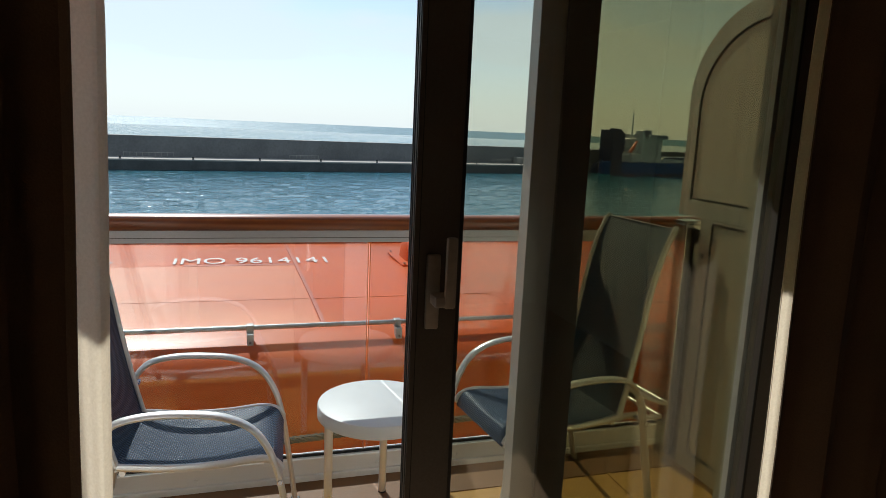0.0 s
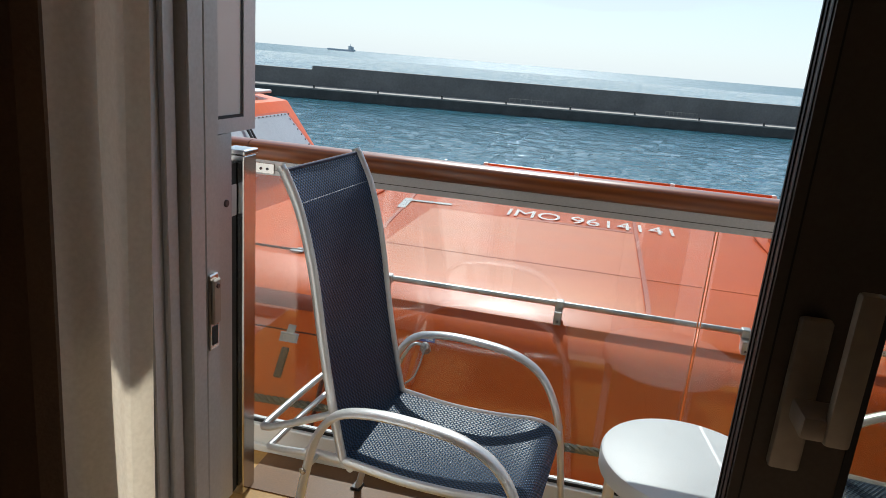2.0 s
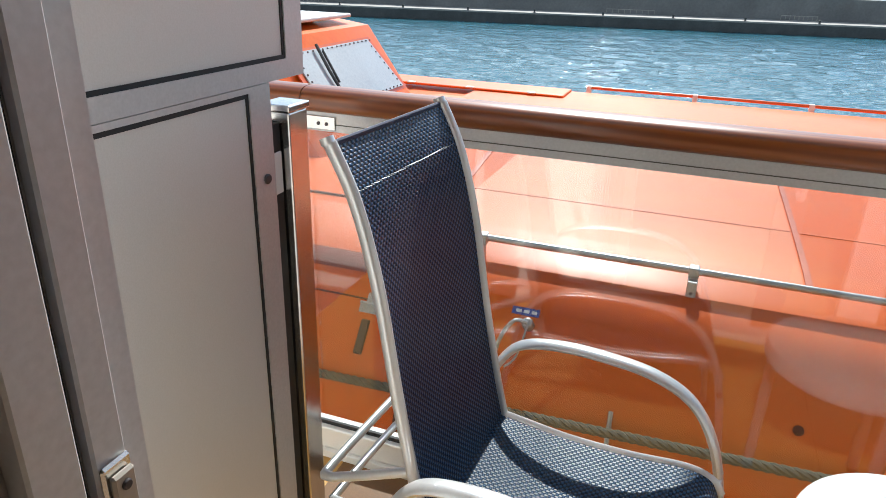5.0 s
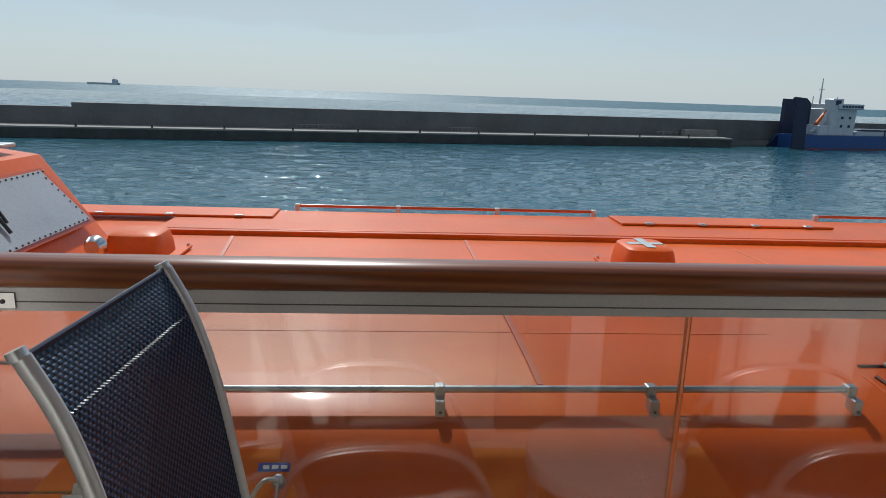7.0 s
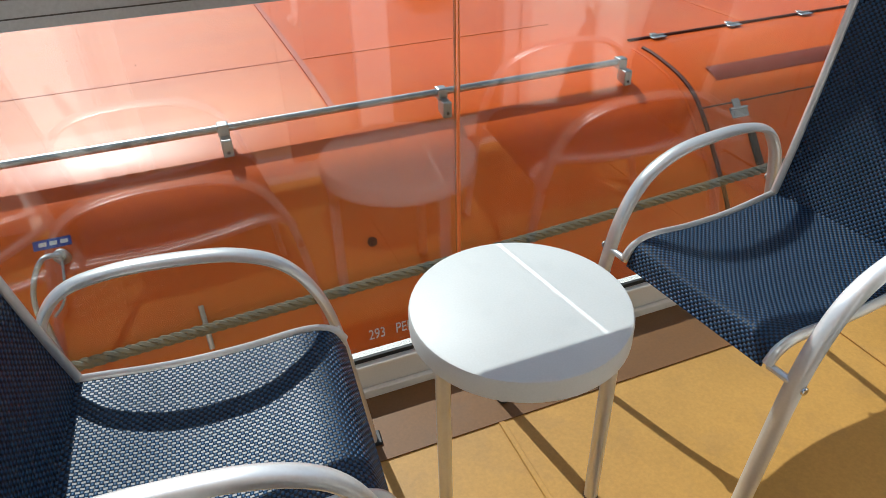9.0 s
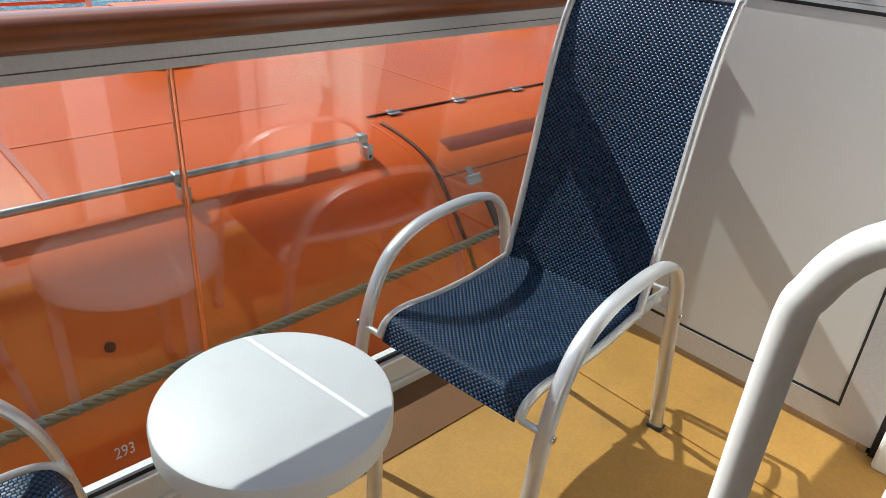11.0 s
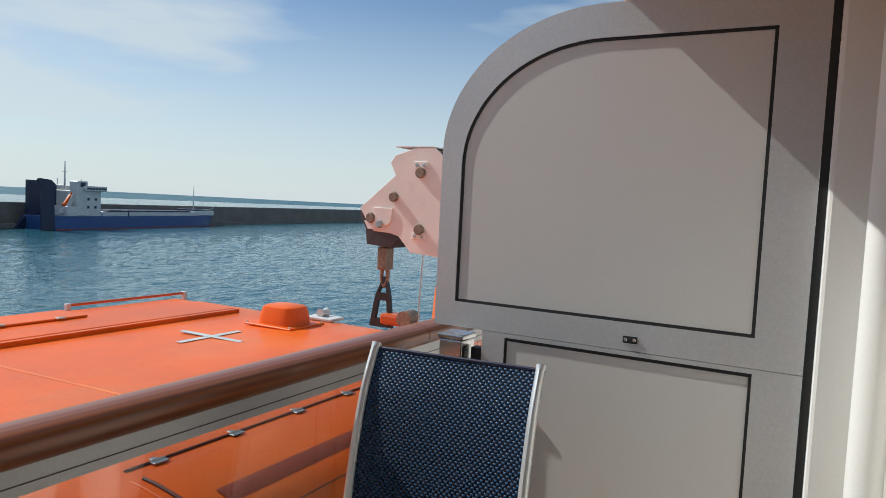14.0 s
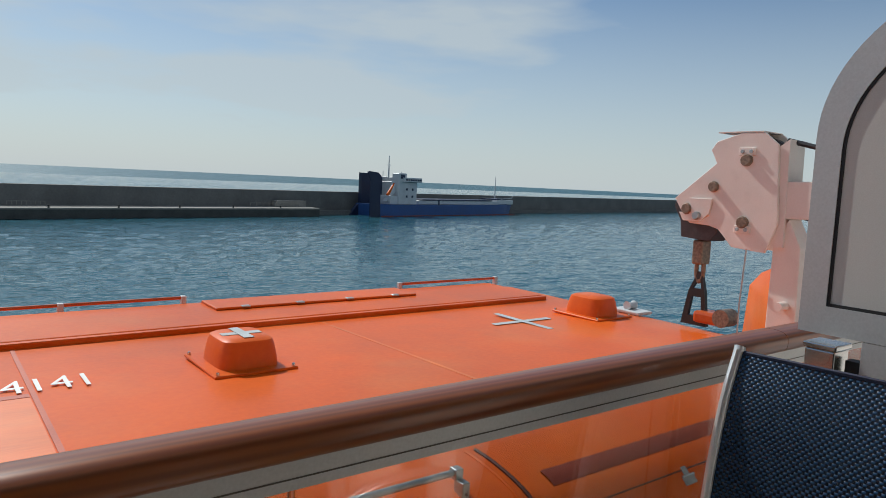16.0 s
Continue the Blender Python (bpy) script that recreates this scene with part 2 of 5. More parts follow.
M_CURTAIN = mat("brown_curtain", (0.115, 0.072, 0.043), 0.9, var=0.2, scale=5, fine=260, bump=0.3)
M_ROPE = mat("tarred_rope", (0.10, 0.105, 0.085), 0.85, var=0.3, scale=40, fine=300, bump=0.5)
M_DAVIT = mat("white_davit_paint", (0.80, 0.70, 0.64), 0.45, var=0.05, scale=3, fine=80, dirt=0.1)
M_DARKSTEEL = mat("dark_greased_steel", (0.09, 0.075, 0.075), 0.5, metal=0.6, var=0.2, scale=12)
M_BROWNBOLT = mat("rusty_bolt", (0.26, 0.19, 0.14), 0.5, metal=0.5, var=0.3, scale=40)
M_CONC = mat("breakwater_concrete", (0.155, 0.15, 0.14), 0.85, var=0.2, scale=0.12, fine=1.5, bump=0.4, dist=0.05, dirt=0.3)
M_QUAY = mat("quay_concrete", (0.27, 0.25, 0.22), 0.85, var=0.15, scale=0.2, fine=2, bump=0.3, dist=0.03)
M_QUAYFACE = mat("dark_quay_face", (0.06, 0.06, 0.055), 0.7, var=0.3, scale=0.3, fine=2)
M_SHIPBLUE = mat("blue_hull_paint", (0.022, 0.075, 0.24), 0.5, var=0.12, scale=0.15, fine=1.5, dirt=0.15)
M_SHIPDK = mat("dark_navy_hull_paint", (0.012, 0.022, 0.06), 0.55, var=0.12, scale=0.2, fine=1.5)
M_SHIPWHITE = mat("white_hull_paint", (0.56, 0.57, 0.58), 0.5, var=0.08, scale=0.3, fine=2, dirt=0.2)
M_SHIPRED = mat("red_lead_paint", (0.22, 0.05, 0.035), 0.6)
# air haze over the distance is mixed into this pale hull colour
M_HAZE = mat("hazy_grey_hull", (0.56, 0.60, 0.64), 0.7)
M_CABIN = mat("cabin_wall", (0.75, 0.68, 0.58), 0.6, var=0.05)
M_CARPET = mat("cabin_carpet", (0.38, 0.26, 0.17), 0.95, var=0.25, scale=9, fine=200, bump=0.4)
M_UPPER = mat("upper_deck_glazing", (0.10, 0.11, 0.12), 0.3, var=0.2, scale=0.6)
M_CEIL = mat("cream_soffit_paint", (0.72, 0.64, 0.54), 0.6, var=0.03)
M_BLUETAG = mat("blue_label", (0.02, 0.06, 0.35), 0.4)
M_PLASTIC = mat("black_plastic", (0.02, 0.02, 0.022), 0.45)
M_SEA = sea_mat("open_sea", ((0.05, 2.6), (0.22, 1.5), (0.8, 0.7)), 0.3, 0.75)
M_HARBOUR = sea_mat("harbour_water", ((0.10, 0.7), (0.45, 0.40), (1.8, 0.13)), 0.06)
G_RAIL = glass_mat("balustrade_glass", (0.79, 0.80, 0.795), 0.4)
G_DOOR = glass_mat("door_glass", (0.86, 0.86, 0.79))
G_FIX = glass_mat("coated_door_glass", (0.66, 0.63, 0.48))
# the lifeboat's orange refracted in the pane edges, set as their base colour
G_EDGE = mat("glass_edge_orange_refraction", (0.70, 0.20, 0.06), 0.15, var=0.1)
G_BOAT = mat("frosted_boat_window", (0.40, 0.44, 0.46), 0.15, var=0.08, scale=2)


def wood_mat():
    m = bpy.data.materials.new("varnished_teak")
    m.use_nodes = True
    n, l = m.node_tree.nodes, m.node_tree.links
    b = n["Principled BSDF"]
    co, mp, wv, nz = (n.new("ShaderNode" + k) for k in ("TexCoord", "Mapping", "TexWave", "TexNoise"))
    mp.inputs["Scale"].default_value = (0.22, 15, 15)
    wv.wave_type, wv.bands_direction = "BANDS", "DIAGONAL"
    wv.inputs["Scale"].default_value, wv.inputs["Distortion"].default_value = 2.0, 3.5
    wv.inputs["Detail"].default_value = 4
    nz.inputs["Scale"].default_value, nz.inputs["Detail"].default_value = 5.0, 6
    l.new(co.outputs["Object"], mp.inputs["Vector"])
    l.new(mp.outputs["Vector"], wv.inputs["Vector"])
    l.new(mp.outputs["Vector"], nz.inputs["Vector"])
    mx = n.new("ShaderNodeMixRGB")
    mx.inputs[0].default_value = 0.5
    l.new(wv.outputs["Fac"], mx.inputs[1])
    l.new(nz.outputs["Fac"], mx.inputs[2])
    r = ramp(n, [(0.15, (0.15, 0.036, 0.008)), (0.85, (0.265, 0.077, 0.016))])
    l.new(mx.outputs["Color"], r.inputs["Fac"])
    l.new(r.outputs["Color"], b.inputs["Base Color"])
    b.inputs["Roughness"].default_value = 0.3
    b.inputs["Coat Weight"].default_value = 0.2
    b.inputs["Coat Roughness"].default_value = 0.15
    bp = n.new("ShaderNodeBump")
    bp.inputs["Strength"].default_value, bp.inputs["Distance"].default_value = 0.06, 0.002
    l.new(mx.outputs["Color"], bp.inputs["Height"])
    l.new(bp.outputs["Normal"], b.inputs["Normal"])
    return m


def sheer_mat():
    m = bpy.data.materials.new("sheer_voile")
    m.use_nodes = True
    n, l = m.node_tree.nodes, m.node_tree.links
    n.clear()
    o, a, d, t, tr, m2 = (n.new("ShaderNode" + k) for k in ("OutputMaterial", "MixShader", "BsdfDiffuse", "BsdfTranslucent", "BsdfTransparent", "MixShader"))
    co, nz = n.new("ShaderNodeTexCoord"), n.new("ShaderNodeTexNoise")
    nz.inputs["Scale"].default_value, nz.inputs["Detail"].default_value = 180, 2
    l.new(co.outputs["Object"], nz.inputs["Vector"])
    r = ramp(n, [(0.3, (0.82, 0.75, 0.64)), (0.7, (0.90, 0.83, 0.72))])
    l.new(nz.outputs["Fac"], r.inputs["Fac"])
    l.new(r.outputs["Color"], d.inputs["Color"])
    l.new(r.outputs["Color"], t.inputs["Color"])
    a.inputs[0].default_value, m2.inputs[0].default_value = 0.78, 0.08
    l.new(d.outputs["BSDF"], a.inputs[1])
    l.new(t.outputs["BSDF"], a.inputs[2])
    l.new(a.outputs["Shader"], m2.inputs[1])
    l.new(tr.outputs["BSDF"], m2.inputs[2])
    l.new(m2.outputs["Shader"], o.inputs["Surface"])
    return m


M_WOODRAIL = wood_mat()
M_SHEER = sheer_mat()


# mesh helpers
def origin(ob):
    v = Vector((0, 0, 0))
    while ob:
        v += ob.location
        ob = ob.parent
    return v


def thing(name, label, category, group="", at=(0, 0, 0), kind=""):
    ob = new(name)
    ob.empty_display_size = 0.1
    ob.location = at
    return tagged(ob, label, category, group, kind)


def part(name, bm, material, parent=None, label="", smooth=False):
    """Links a bmesh, given in world coordinates, as one mesh object under a thing or a part."""
    if parent:
        bmesh.ops.translate(bm, verts=bm.verts, vec=-origin(parent))
    me = bpy.data.meshes.new(name)
    bm.to_mesh(me)
    bm.free()
    me.materials.append(material)
    if smooth:
        me.shade_smooth()
        me.set_sharp_from_angle(angle=radians(38))
    ob = new(name, me)
    ob.parent = parent
    return tagged(ob, label)


def setting(name, bm, material, label, category, smooth=False):
    return tagged(part(name, bm, material, None, label, smooth), "", category, "", "structure")


def box(lo, hi, bev=0.0, bm=None, seg=1):
    own = bmesh.new()
    bmesh.ops.create_cube(own, size=1)
    lo, hi = Vector(lo), Vector(hi)
    for v in own.verts:
        v.co = Vector([(a + b) / 2 + c * (b - a) for a, b, c in zip(lo, hi, v.co)])
    if bev:
        bmesh.ops.bevel(own, geom=own.edges[:], offset=bev, segments=seg, affect="EDGES", profile=0.5)
    return merge(bm, own)


def merge(bm, own):
    if bm is None:
        return own
    me = bpy.data.meshes.new("tmp")
    own.to_mesh(me)
    own.free()
    bm.from_mesh(me)
    bpy.data.meshes.remove(me)
    return bm


def smooth_path(pts, n=6, closed=False):
    """Catmull-Rom through the points."""
    P = [Vector(p) for p in pts]
    out = []
    N = len(P)
    rng = range(N if closed else N - 1)
    for i in rng:
        if closed:
            a, b, c, d = P[i - 1], P[i], P[(i + 1) % N], P[(i + 2) % N]
        else:
            a, b, c, d = P[max(i - 1, 0)], P[i], P[i + 1], P[min(i + 2, N - 1)]
        for k in range(n):
            t = k / n
            out.append(0.5 * ((2 * b) + (c - a) * t + (2 * a - 5 * b + 4 * c - d) * t * t + (3 * b - a - 3 * c + d) * t ** 3))
    if not closed:
        out.append(P[-1])
    return out


def tube(pts, r, sides=10, bm=None, flat=1.0, up=(0, 1, 0), closed=False, cap=True):
    """A tube along points; flat widens it along up."""
    own = bm or bmesh.new()
    P = [Vector(p) for p in pts]
    up = Vector(up).normalized()
    rings = []
    for i, p in enumerate(P):
        a = P[i - 1] if (i or closed) else P[i]
        b = P[(i + 1) % len(P)] if (i < len(P) - 1 or closed) else P[i]
        d = (b - a).normalized()
        u = up - d * up.dot(d)
        if u.length < 1e-3:
            u = Vector((1, 0, 0)) - d * d.x
            if u.length < 1e-3:
                u = Vector((0, 0, 1))
        u.normalize()
        w = d.cross(u)
        rr = r[i] if isinstance(r, (list, tuple)) else r
        rings.append([own.verts.new(p + u * (math.cos(2 * math.pi * k / sides) * rr * flat) + w * (math.sin(2 * math.pi * k / sides) * rr)) for k in range(sides)])
    pairs = list(zip(rings, rings[1:])) + ([(rings[-1], rings[0])] if closed else [])
    for a, b in pairs:
        for k in range(sides):
            own.faces.new((a[k], a[(k + 1) % sides], b[(k + 1) % sides], b[k]))
    if cap and not closed:
        own.faces.new(rings[0][::-1])
        own.faces.new(rings[-1])
    bmesh.ops.recalc_face_normals(own, faces=own.faces)
    return own


def prism(poly, lo, hi, axis="x", bev=0.0, bm=None):
    """A flat outline (two coordinates a point) drawn out along an axis from lo to hi."""
    own = bmesh.new()

    def P(a, b, c):
        return {"x": (c, a, b), "y": (a, c, b), "z": (a, b, c)}[axis]
    A = [own.verts.new(P(a, b, lo)) for a, b in poly]
    B = [own.verts.new(P(a, b, hi)) for a, b in poly]
    fa, fb = own.faces.new(A), own.faces.new(B[::-1])
    for i in range(len(A)):
        j = (i + 1) % len(A)
        own.faces.new((A[j], A[i], B[i], B[j]))
    bmesh.ops.recalc_face_normals(own, faces=own.faces)
    if bev:
        ed = set(fa.edges) | set(fb.edges)
        bmesh.ops.bevel(own, geom=list(ed), offset=bev, segments=2, affect="EDGES", profile=0.5)
    return merge(bm, own)


def ring_prism(outer, inner, lo, hi, axis="x"):
    """A frame between two outlines with equally many points."""
    own = bmesh.new()

    def P(a, b, c):
        return {"x": (c, a, b), "y": (a, c, b), "z": (a, b, c)}[axis]
    R = [[own.verts.new(P(a, b, c)) for a, b in o] for o in (outer, inner) for c in (lo, hi)]
    n = len(outer)
    for i in range(n):
        j = (i + 1) % n
        o0, o1, i0, i1 = R
        own.faces.new((o0[i], o0[j], o1[j], o1[i]))
        own.faces.new((i0[j], i0[i], i1[i], i1[j]))
        own.faces.new((o0[j], o0[i], i0[i], i0[j]))
        own.faces.new((o1[i], o1[j], i1[j], i1[i]))
    bmesh.ops.recalc_face_normals(own, faces=own.faces)
    return own


def lathe(prof, centre, sides=32, bm=None, axis="z"):
    own = bmesh.new()
    rings = []
    for r, h in prof:
        row = []
        for k in range(sides):
            a = 2 * math.pi * k / sides
            u, v = r * math.cos(a), r * math.sin(a)
            c = {"z": (u, v, h), "y": (u, h, v), "x": (h, u, v)}[axis]
            row.append(own.verts.new(Vector(c) + Vector(centre)))
        rings.append(row)
    for a, b in zip(rings, rings[1:]):
        for k in range(sides):
            own.faces.new((a[k], a[(k + 1) % sides], b[(k + 1) % sides], b[k]))
    own.faces.new(rings[0][::-1])
    own.faces.new(rings[-1])
    bmesh.ops.recalc_face_normals(own, faces=own.faces)
    return merge(bm, own)


def bolt(name, c, r, h, axis, material, parent):
    return part(name, lathe([(r, 0), (r, h * 0.6), (r * 0.8, h)], c, 12, axis=axis), material, parent, "", True)


def writing(name, body, size, m, material, parent, stretch=1.0, wide=0.0):
    """Letters as a thin raised mesh at the pose m."""
    cu = bpy.data.curves.new(name, "FONT")
    cu.body, cu.size, cu.extrude = body, size, 0.001
    tmp = new(name, cu)
    bpy.context.view_layer.update()
    me = bpy.data.meshes.new_from_object(tmp.evaluated_get(bpy.context.evaluated_depsgraph_get()))
    bpy.data.objects.remove(tmp)
    bm = bmesh.new()
    bm.from_mesh(me)
    bpy.data.meshes.remove(me)
    if wide:
        stretch = wide / max(v.co.x for v in bm.verts)
    bmesh.ops.transform(bm, matrix=m @ Matrix.Diagonal((stretch, 1, 1, 1)), verts=bm.verts)
    return part(name, bm, material, parent, "lettering reading " + body)


# ---------------------------------------------------------------- the setting
RAIL_Y = 3.62
FL = -0.14                      # the deck's height
PX_L, PX_R = 0.0, 3.03          # the two balcony partitions
WALL_IN, WALL_OUT = 2.04, 2.25  # the cabin's outer wall
OP_L, OP_R, OP_T = 0.525, 2.435, 2.06
HULL_L, HULL_R = -7.0, 10.0

setting("balcony_floor", box((-0.6, WALL_IN, FL - 0.12), (3.7, 3.72, FL)), M_DECK, "ochre coated steel balcony deck, sunlit", "floor")
setting("cabin_floor", box((-0.7, -2.2, FL - 0.12), (3.7, WALL_IN, FL)), M_CARPET, "dark brown cabin carpet", "floor")
setting("ceiling", box((-0.7, -2.2, 2.25), (3.7, WALL_IN, 2.35)), M_CABIN, "dim cabin ceiling", "ceiling")
setting("wall_south", box((-0.7, -2.3, FL), (3.7, -2.2, 2.35)), M_CABIN, "brown cabin back wall", "wall")
setting("wall_west", box((-0.8, -2.2, FL), (-0.7, WALL_IN, 2.35)), M_CABIN, "brown cabin side wall", "wall")
setting("wall_east", box((3.7, -2.2, FL), (3.8, WALL_IN, 2.35)), M_CABIN, "brown cabin side wall", "wall")
bm = box((HULL_L, WALL_IN, FL), (OP_L, WALL_OUT, 2.9))
box((OP_R, WALL_IN, FL), (HULL_R, WALL_OUT, 2.9), 0, bm)
box((OP_L, WALL_IN, OP_T), (OP_R, WALL_OUT, 2.9), 0, bm)
setting("wall_north", bm, M_WALL, "white painted ship superstructure wall with a door opening", "wall")
setting("upper_decks", box((HULL_L, 1.6, 2.905), (HULL_R, 2.26, 14.0)), M_UPPER, "dark glazed balconies of the decks above", "wall")
setting("balcony_soffit", box((HULL_L, WALL_OUT, 2.16), (HULL_R, 3.04, 2.30), 0.012), M_CEIL, "cream painted overhang above the balcony", "ceiling")
setting("hull_side", box((HULL_L, 1.6, -14.99), (HULL_R, 2.1, FL - 0.125)), M_WALL, "white ship side below the balcony", "wall")


def fold(x0, x1, y, amp, n, z0, z1, thick, seed):
    """A hanging cloth with folds, from x0 to x1."""
    rnd = random.Random(seed)
    own = bmesh.new()
    cols, rows = 90, 8
    ph = [rnd.uniform(-0.5, 0.5) for _ in range(n + 2)]
    grid = []
    for side in (0, 1):
        g = []
        for j in range(rows + 1):
            z = z0 + (z1 - z0) * j / rows
            row = []
            for i in range(cols + 1):
                s = i / cols
                k = int(s * n)
                a = amp * (0.75 + 0.25 * ph[k] + 0.25 * (1 - j / rows))
                w = a * math.sin(2 * math.pi * n * s + ph[k] * 0.6) + 0.25 * a * math.sin(4.7 * math.pi * n * s + 1.3)
                row.append(own.verts.new((x0 + (x1 - x0) * s + 0.01 * math.sin(3 * z + 9 * s), y + w + side * thick, z)))
            g.append(row)
        grid.append(g)
    for side, g in enumerate(grid):
        for j in range(rows):
            for i in range(cols):
                q = (g[j][i], g[j][i + 1], g[j + 1][i + 1], g[j + 1][i])
                own.faces.new(q if side == 0 else q[::-1])
    A, B = grid
    for j in range(rows):
        own.faces.new((A[j][0], A[j + 1][0], B[j + 1][0], B[j][0]))
        own.faces.new((A[j + 1][-1], A[j][-1], B[j][-1], B[j + 1][-1]))
    return own


CURT = (("dark brown heavy curtain hanging at the door", "white sheer curtain bunched beside the open door"))
for x0, x1, xs0, xs1, seed in ((-0.45, 0.664, 0.26, 0.700, 3), (2.125, 3.3, 2.175, 2.66, 5)):
    c = thing("curtain", CURT[0], "curtain", "curtains at the balcony door", ((x0 + x1) / 2, 1.85, FL + 0.02))
    part("cloth", fold(x0, x1, 1.85, 0.028, 7, FL + 0.02, 2.2, 0.004, seed), M_CURTAIN, c, "", True)
    c = thing("sheer_curtain", CURT[1], "curtain", "sheer curtains", ((xs0 + xs1) / 2, 1.935, FL + 0.02))
    part("cloth", fold(xs0, xs1, 1.935, 0.026, 5, FL + 0.02, 2.2, 0.002, seed + 1), M_SHEER, c, "", True)
rod = thing("curtain_rail", "white curtain rail under the cabin ceiling", "curtain rail", at=(1.5, 1.84, 2.25))
part("track", box((-0.5, 1.78, 2.2), (3.4, 2.0, 2.25), 0.005), M_WALL, rod)


# the sliding door
door = thing("door_1", "bronze aluminium sliding glass door, half open", "door", at=(1.5, 2.15, FL), kind="structure")


def rect(a0, a1, b0, b1):
    return [(a0, b0), (a1, b0), (a1, b1), (a0, b1)]


part("door_frame", ring_prism(rect(OP_L, OP_R, FL, OP_T), rect(OP_L + 0.05, OP_R - 0.045, FL + 0.035, OP_T - 0.05), 2.05, 2.262, "y"), M_ALU, door)
JX = OP_L + 0.05
for y0, y1, out in ((2.087, 2.101, 0.012), (2.127, 2.152, 0.008), (2.160, 2.195, 0.020)):
    part("guide_strip", box((JX, y0, FL + 0.03), (JX + out, y1, OP_T - 0.05), 0.002), M_ALU, door, "grey guide strip")
for y0, y1 in ((2.078, 2.0825), (2.1975, 2.2065)):
    part("brush_seal", box((JX, y0, FL + 0.03), (JX + 0.004, y1, OP_T - 0.05)), M_SEAL, door, "black brush seal")
part("outer_strip", box((JX, 2.2095, FL + 0.03), (JX + 0.011, 2.236, OP_T - 0.05), 0.002), M_ALU, door, "grey outer jamb strip")
SX = 1.298                      # the sliding leaf's free edge
pan = part("sliding_panel", ring_prism(rect(SX, 2.38, FL + 0.04, 2.0), rect(SX + 0.114, 2.30, FL + 0.14, 1.92), 2.125, 2.172, "y"), M_ALU_DK, door, "dark bronze sliding leaf")
part("pane", box((SX + 0.109, 2.146, FL + 0.13), (2.305, 2.152, 1.93)), G_DOOR, pan).visible_shadow = False
for dx in (0.0, 0.012, 0.021):
    part("edge_groove", box((SX - 0.0015, 2.131 + dx * 1.6, FL + 0.06), (SX + 0.001, 2.136 + dx * 1.6, 1.98)), M_SEAL, pan)
part("front_groove", box((SX + 0.011, 2.1242, FL + 0.06), (SX + 0.013, 2.126, 1.98)), M_SEAL, pan)
part("glazing_bead", ring_prism(rect(SX + 0.106, 2.308, FL + 0.132, 1.928), rect(SX + 0.1145, 2.2995, FL + 0.1405, 1.9195), 2.1235, 2.126, "y"), M_SEAL, pan, "black glazing bead")
bm = box((SX + 0.030, 2.112, 1.015), (SX + 0.062, 2.1265, 1.19), 0.004, None, 2)
h = part("handle_plate", bm, M_HANDLE, pan, "bronze handle plate", True)
bm = box((SX + 0.060, 2.062, 1.075), (SX + 0.085, 2.078, 1.237), 0.005, None, 2)
box((SX + 0.038, 2.066, 1.077), (SX + 0.08, 2.115, 1.103), 0.005, bm, 2)
part("lever", bm, M_HANDLE, h, "", True)
HX = SX + 0.067
bm = tube(smooth_path([(HX, 2.172, 1.165), (HX, 2.232, 1.168), (HX, 2.282, 1.152), (HX, 2.310, 1.11), (HX, 2.318, 1.04), (HX, 2.318, 0.67), (HX, 2.310, 0.60), (HX, 2.282, 0.558), (HX, 2.232, 0.542), (HX, 2.172, 0.545)], 6), 0.0125, 16, None, 1.0, (1, 0, 0))
part("pull_handle", bm, M_WALL, pan, "white tubular outside pull handle", True)
fix = part("fixed_panel", ring_prism(rect(1.607, 2.38, FL + 0.04, 2.0), rect(1.757, 2.31, FL + 0.14, 1.92), 2.20, 2.25, "y"), M_ALU, door, "fixed leaf in grey aluminium")
part("pane", box((1.752, 2.222, FL + 0.13), (2.32, 2.228, 1.93)), G_FIX, fix).visible_shadow = False
part("inner_face", box((1.675, 2.188, FL + 0.05), (1.757, 2.1995, 1.99)), M_ALU_DK, fix, "dark bronze inner cover")
strike = part("strike_plate", box((JX + 0.011, 2.2105, 0.975), (JX + 0.0155, 2.235, 1.092), 0.002), M_STEEL, door, "steel lock strike")
part("slot", box((JX + 0.0157, 2.216, 0.983), (JX + 0.0165, 2.230, 1.012)), M_SEAL, strike)
part("keeper", box((JX + 0.0157, 2.213, 1.016), (JX + 0.021, 2.232, 1.085), 0.002), M_HANDLE, strike)
bolt("screw", (JX + 0.021, 2.2225, 1.075), 0.004, 0.002, "x", M_DARKSTEEL, strike)

# drain pipe on the outer wall
pipe = thing("drain_pipe", "white painted vertical drain pipe on the outer wall", "pipe", at=(2.78, 2.318, FL))
part("pipe", tube([(2.78, 2.318, FL), (2.78, 2.318, 2.16)], 0.036, 20), M_WALL, pipe, "", True)
part("collar", tube([(2.78, 2.318, 0.42), (2.78, 2.318, 0.54)], 0.045, 20), M_WALL, pipe, "", True)
part("bracket", box((2.72, WALL_OUT, 0.45), (2.84, 2.30, 0.51), 0.004), M_WALL, pipe)
setting("wall_trim", box((2.96, WALL_OUT, FL), (3.11, 2.428, 2.16), 0.01, None, 2), M_WALL, "white vertical trim board beside the partition", "trim")


# partitions
def outline(y0, y1, z0, z1, ry, rz, n=12):
    """Upright panel with a large rounded top corner on the seaward side."""
    o = [(y0, z0), (y1, z0)]
    for k in range(n + 1):
        a = math.pi / 2 * k / n
        o.append((y1 - ry + ry * math.cos(a), z1 - rz + rz * math.sin(a)))
    return o + [(y0, z1)]


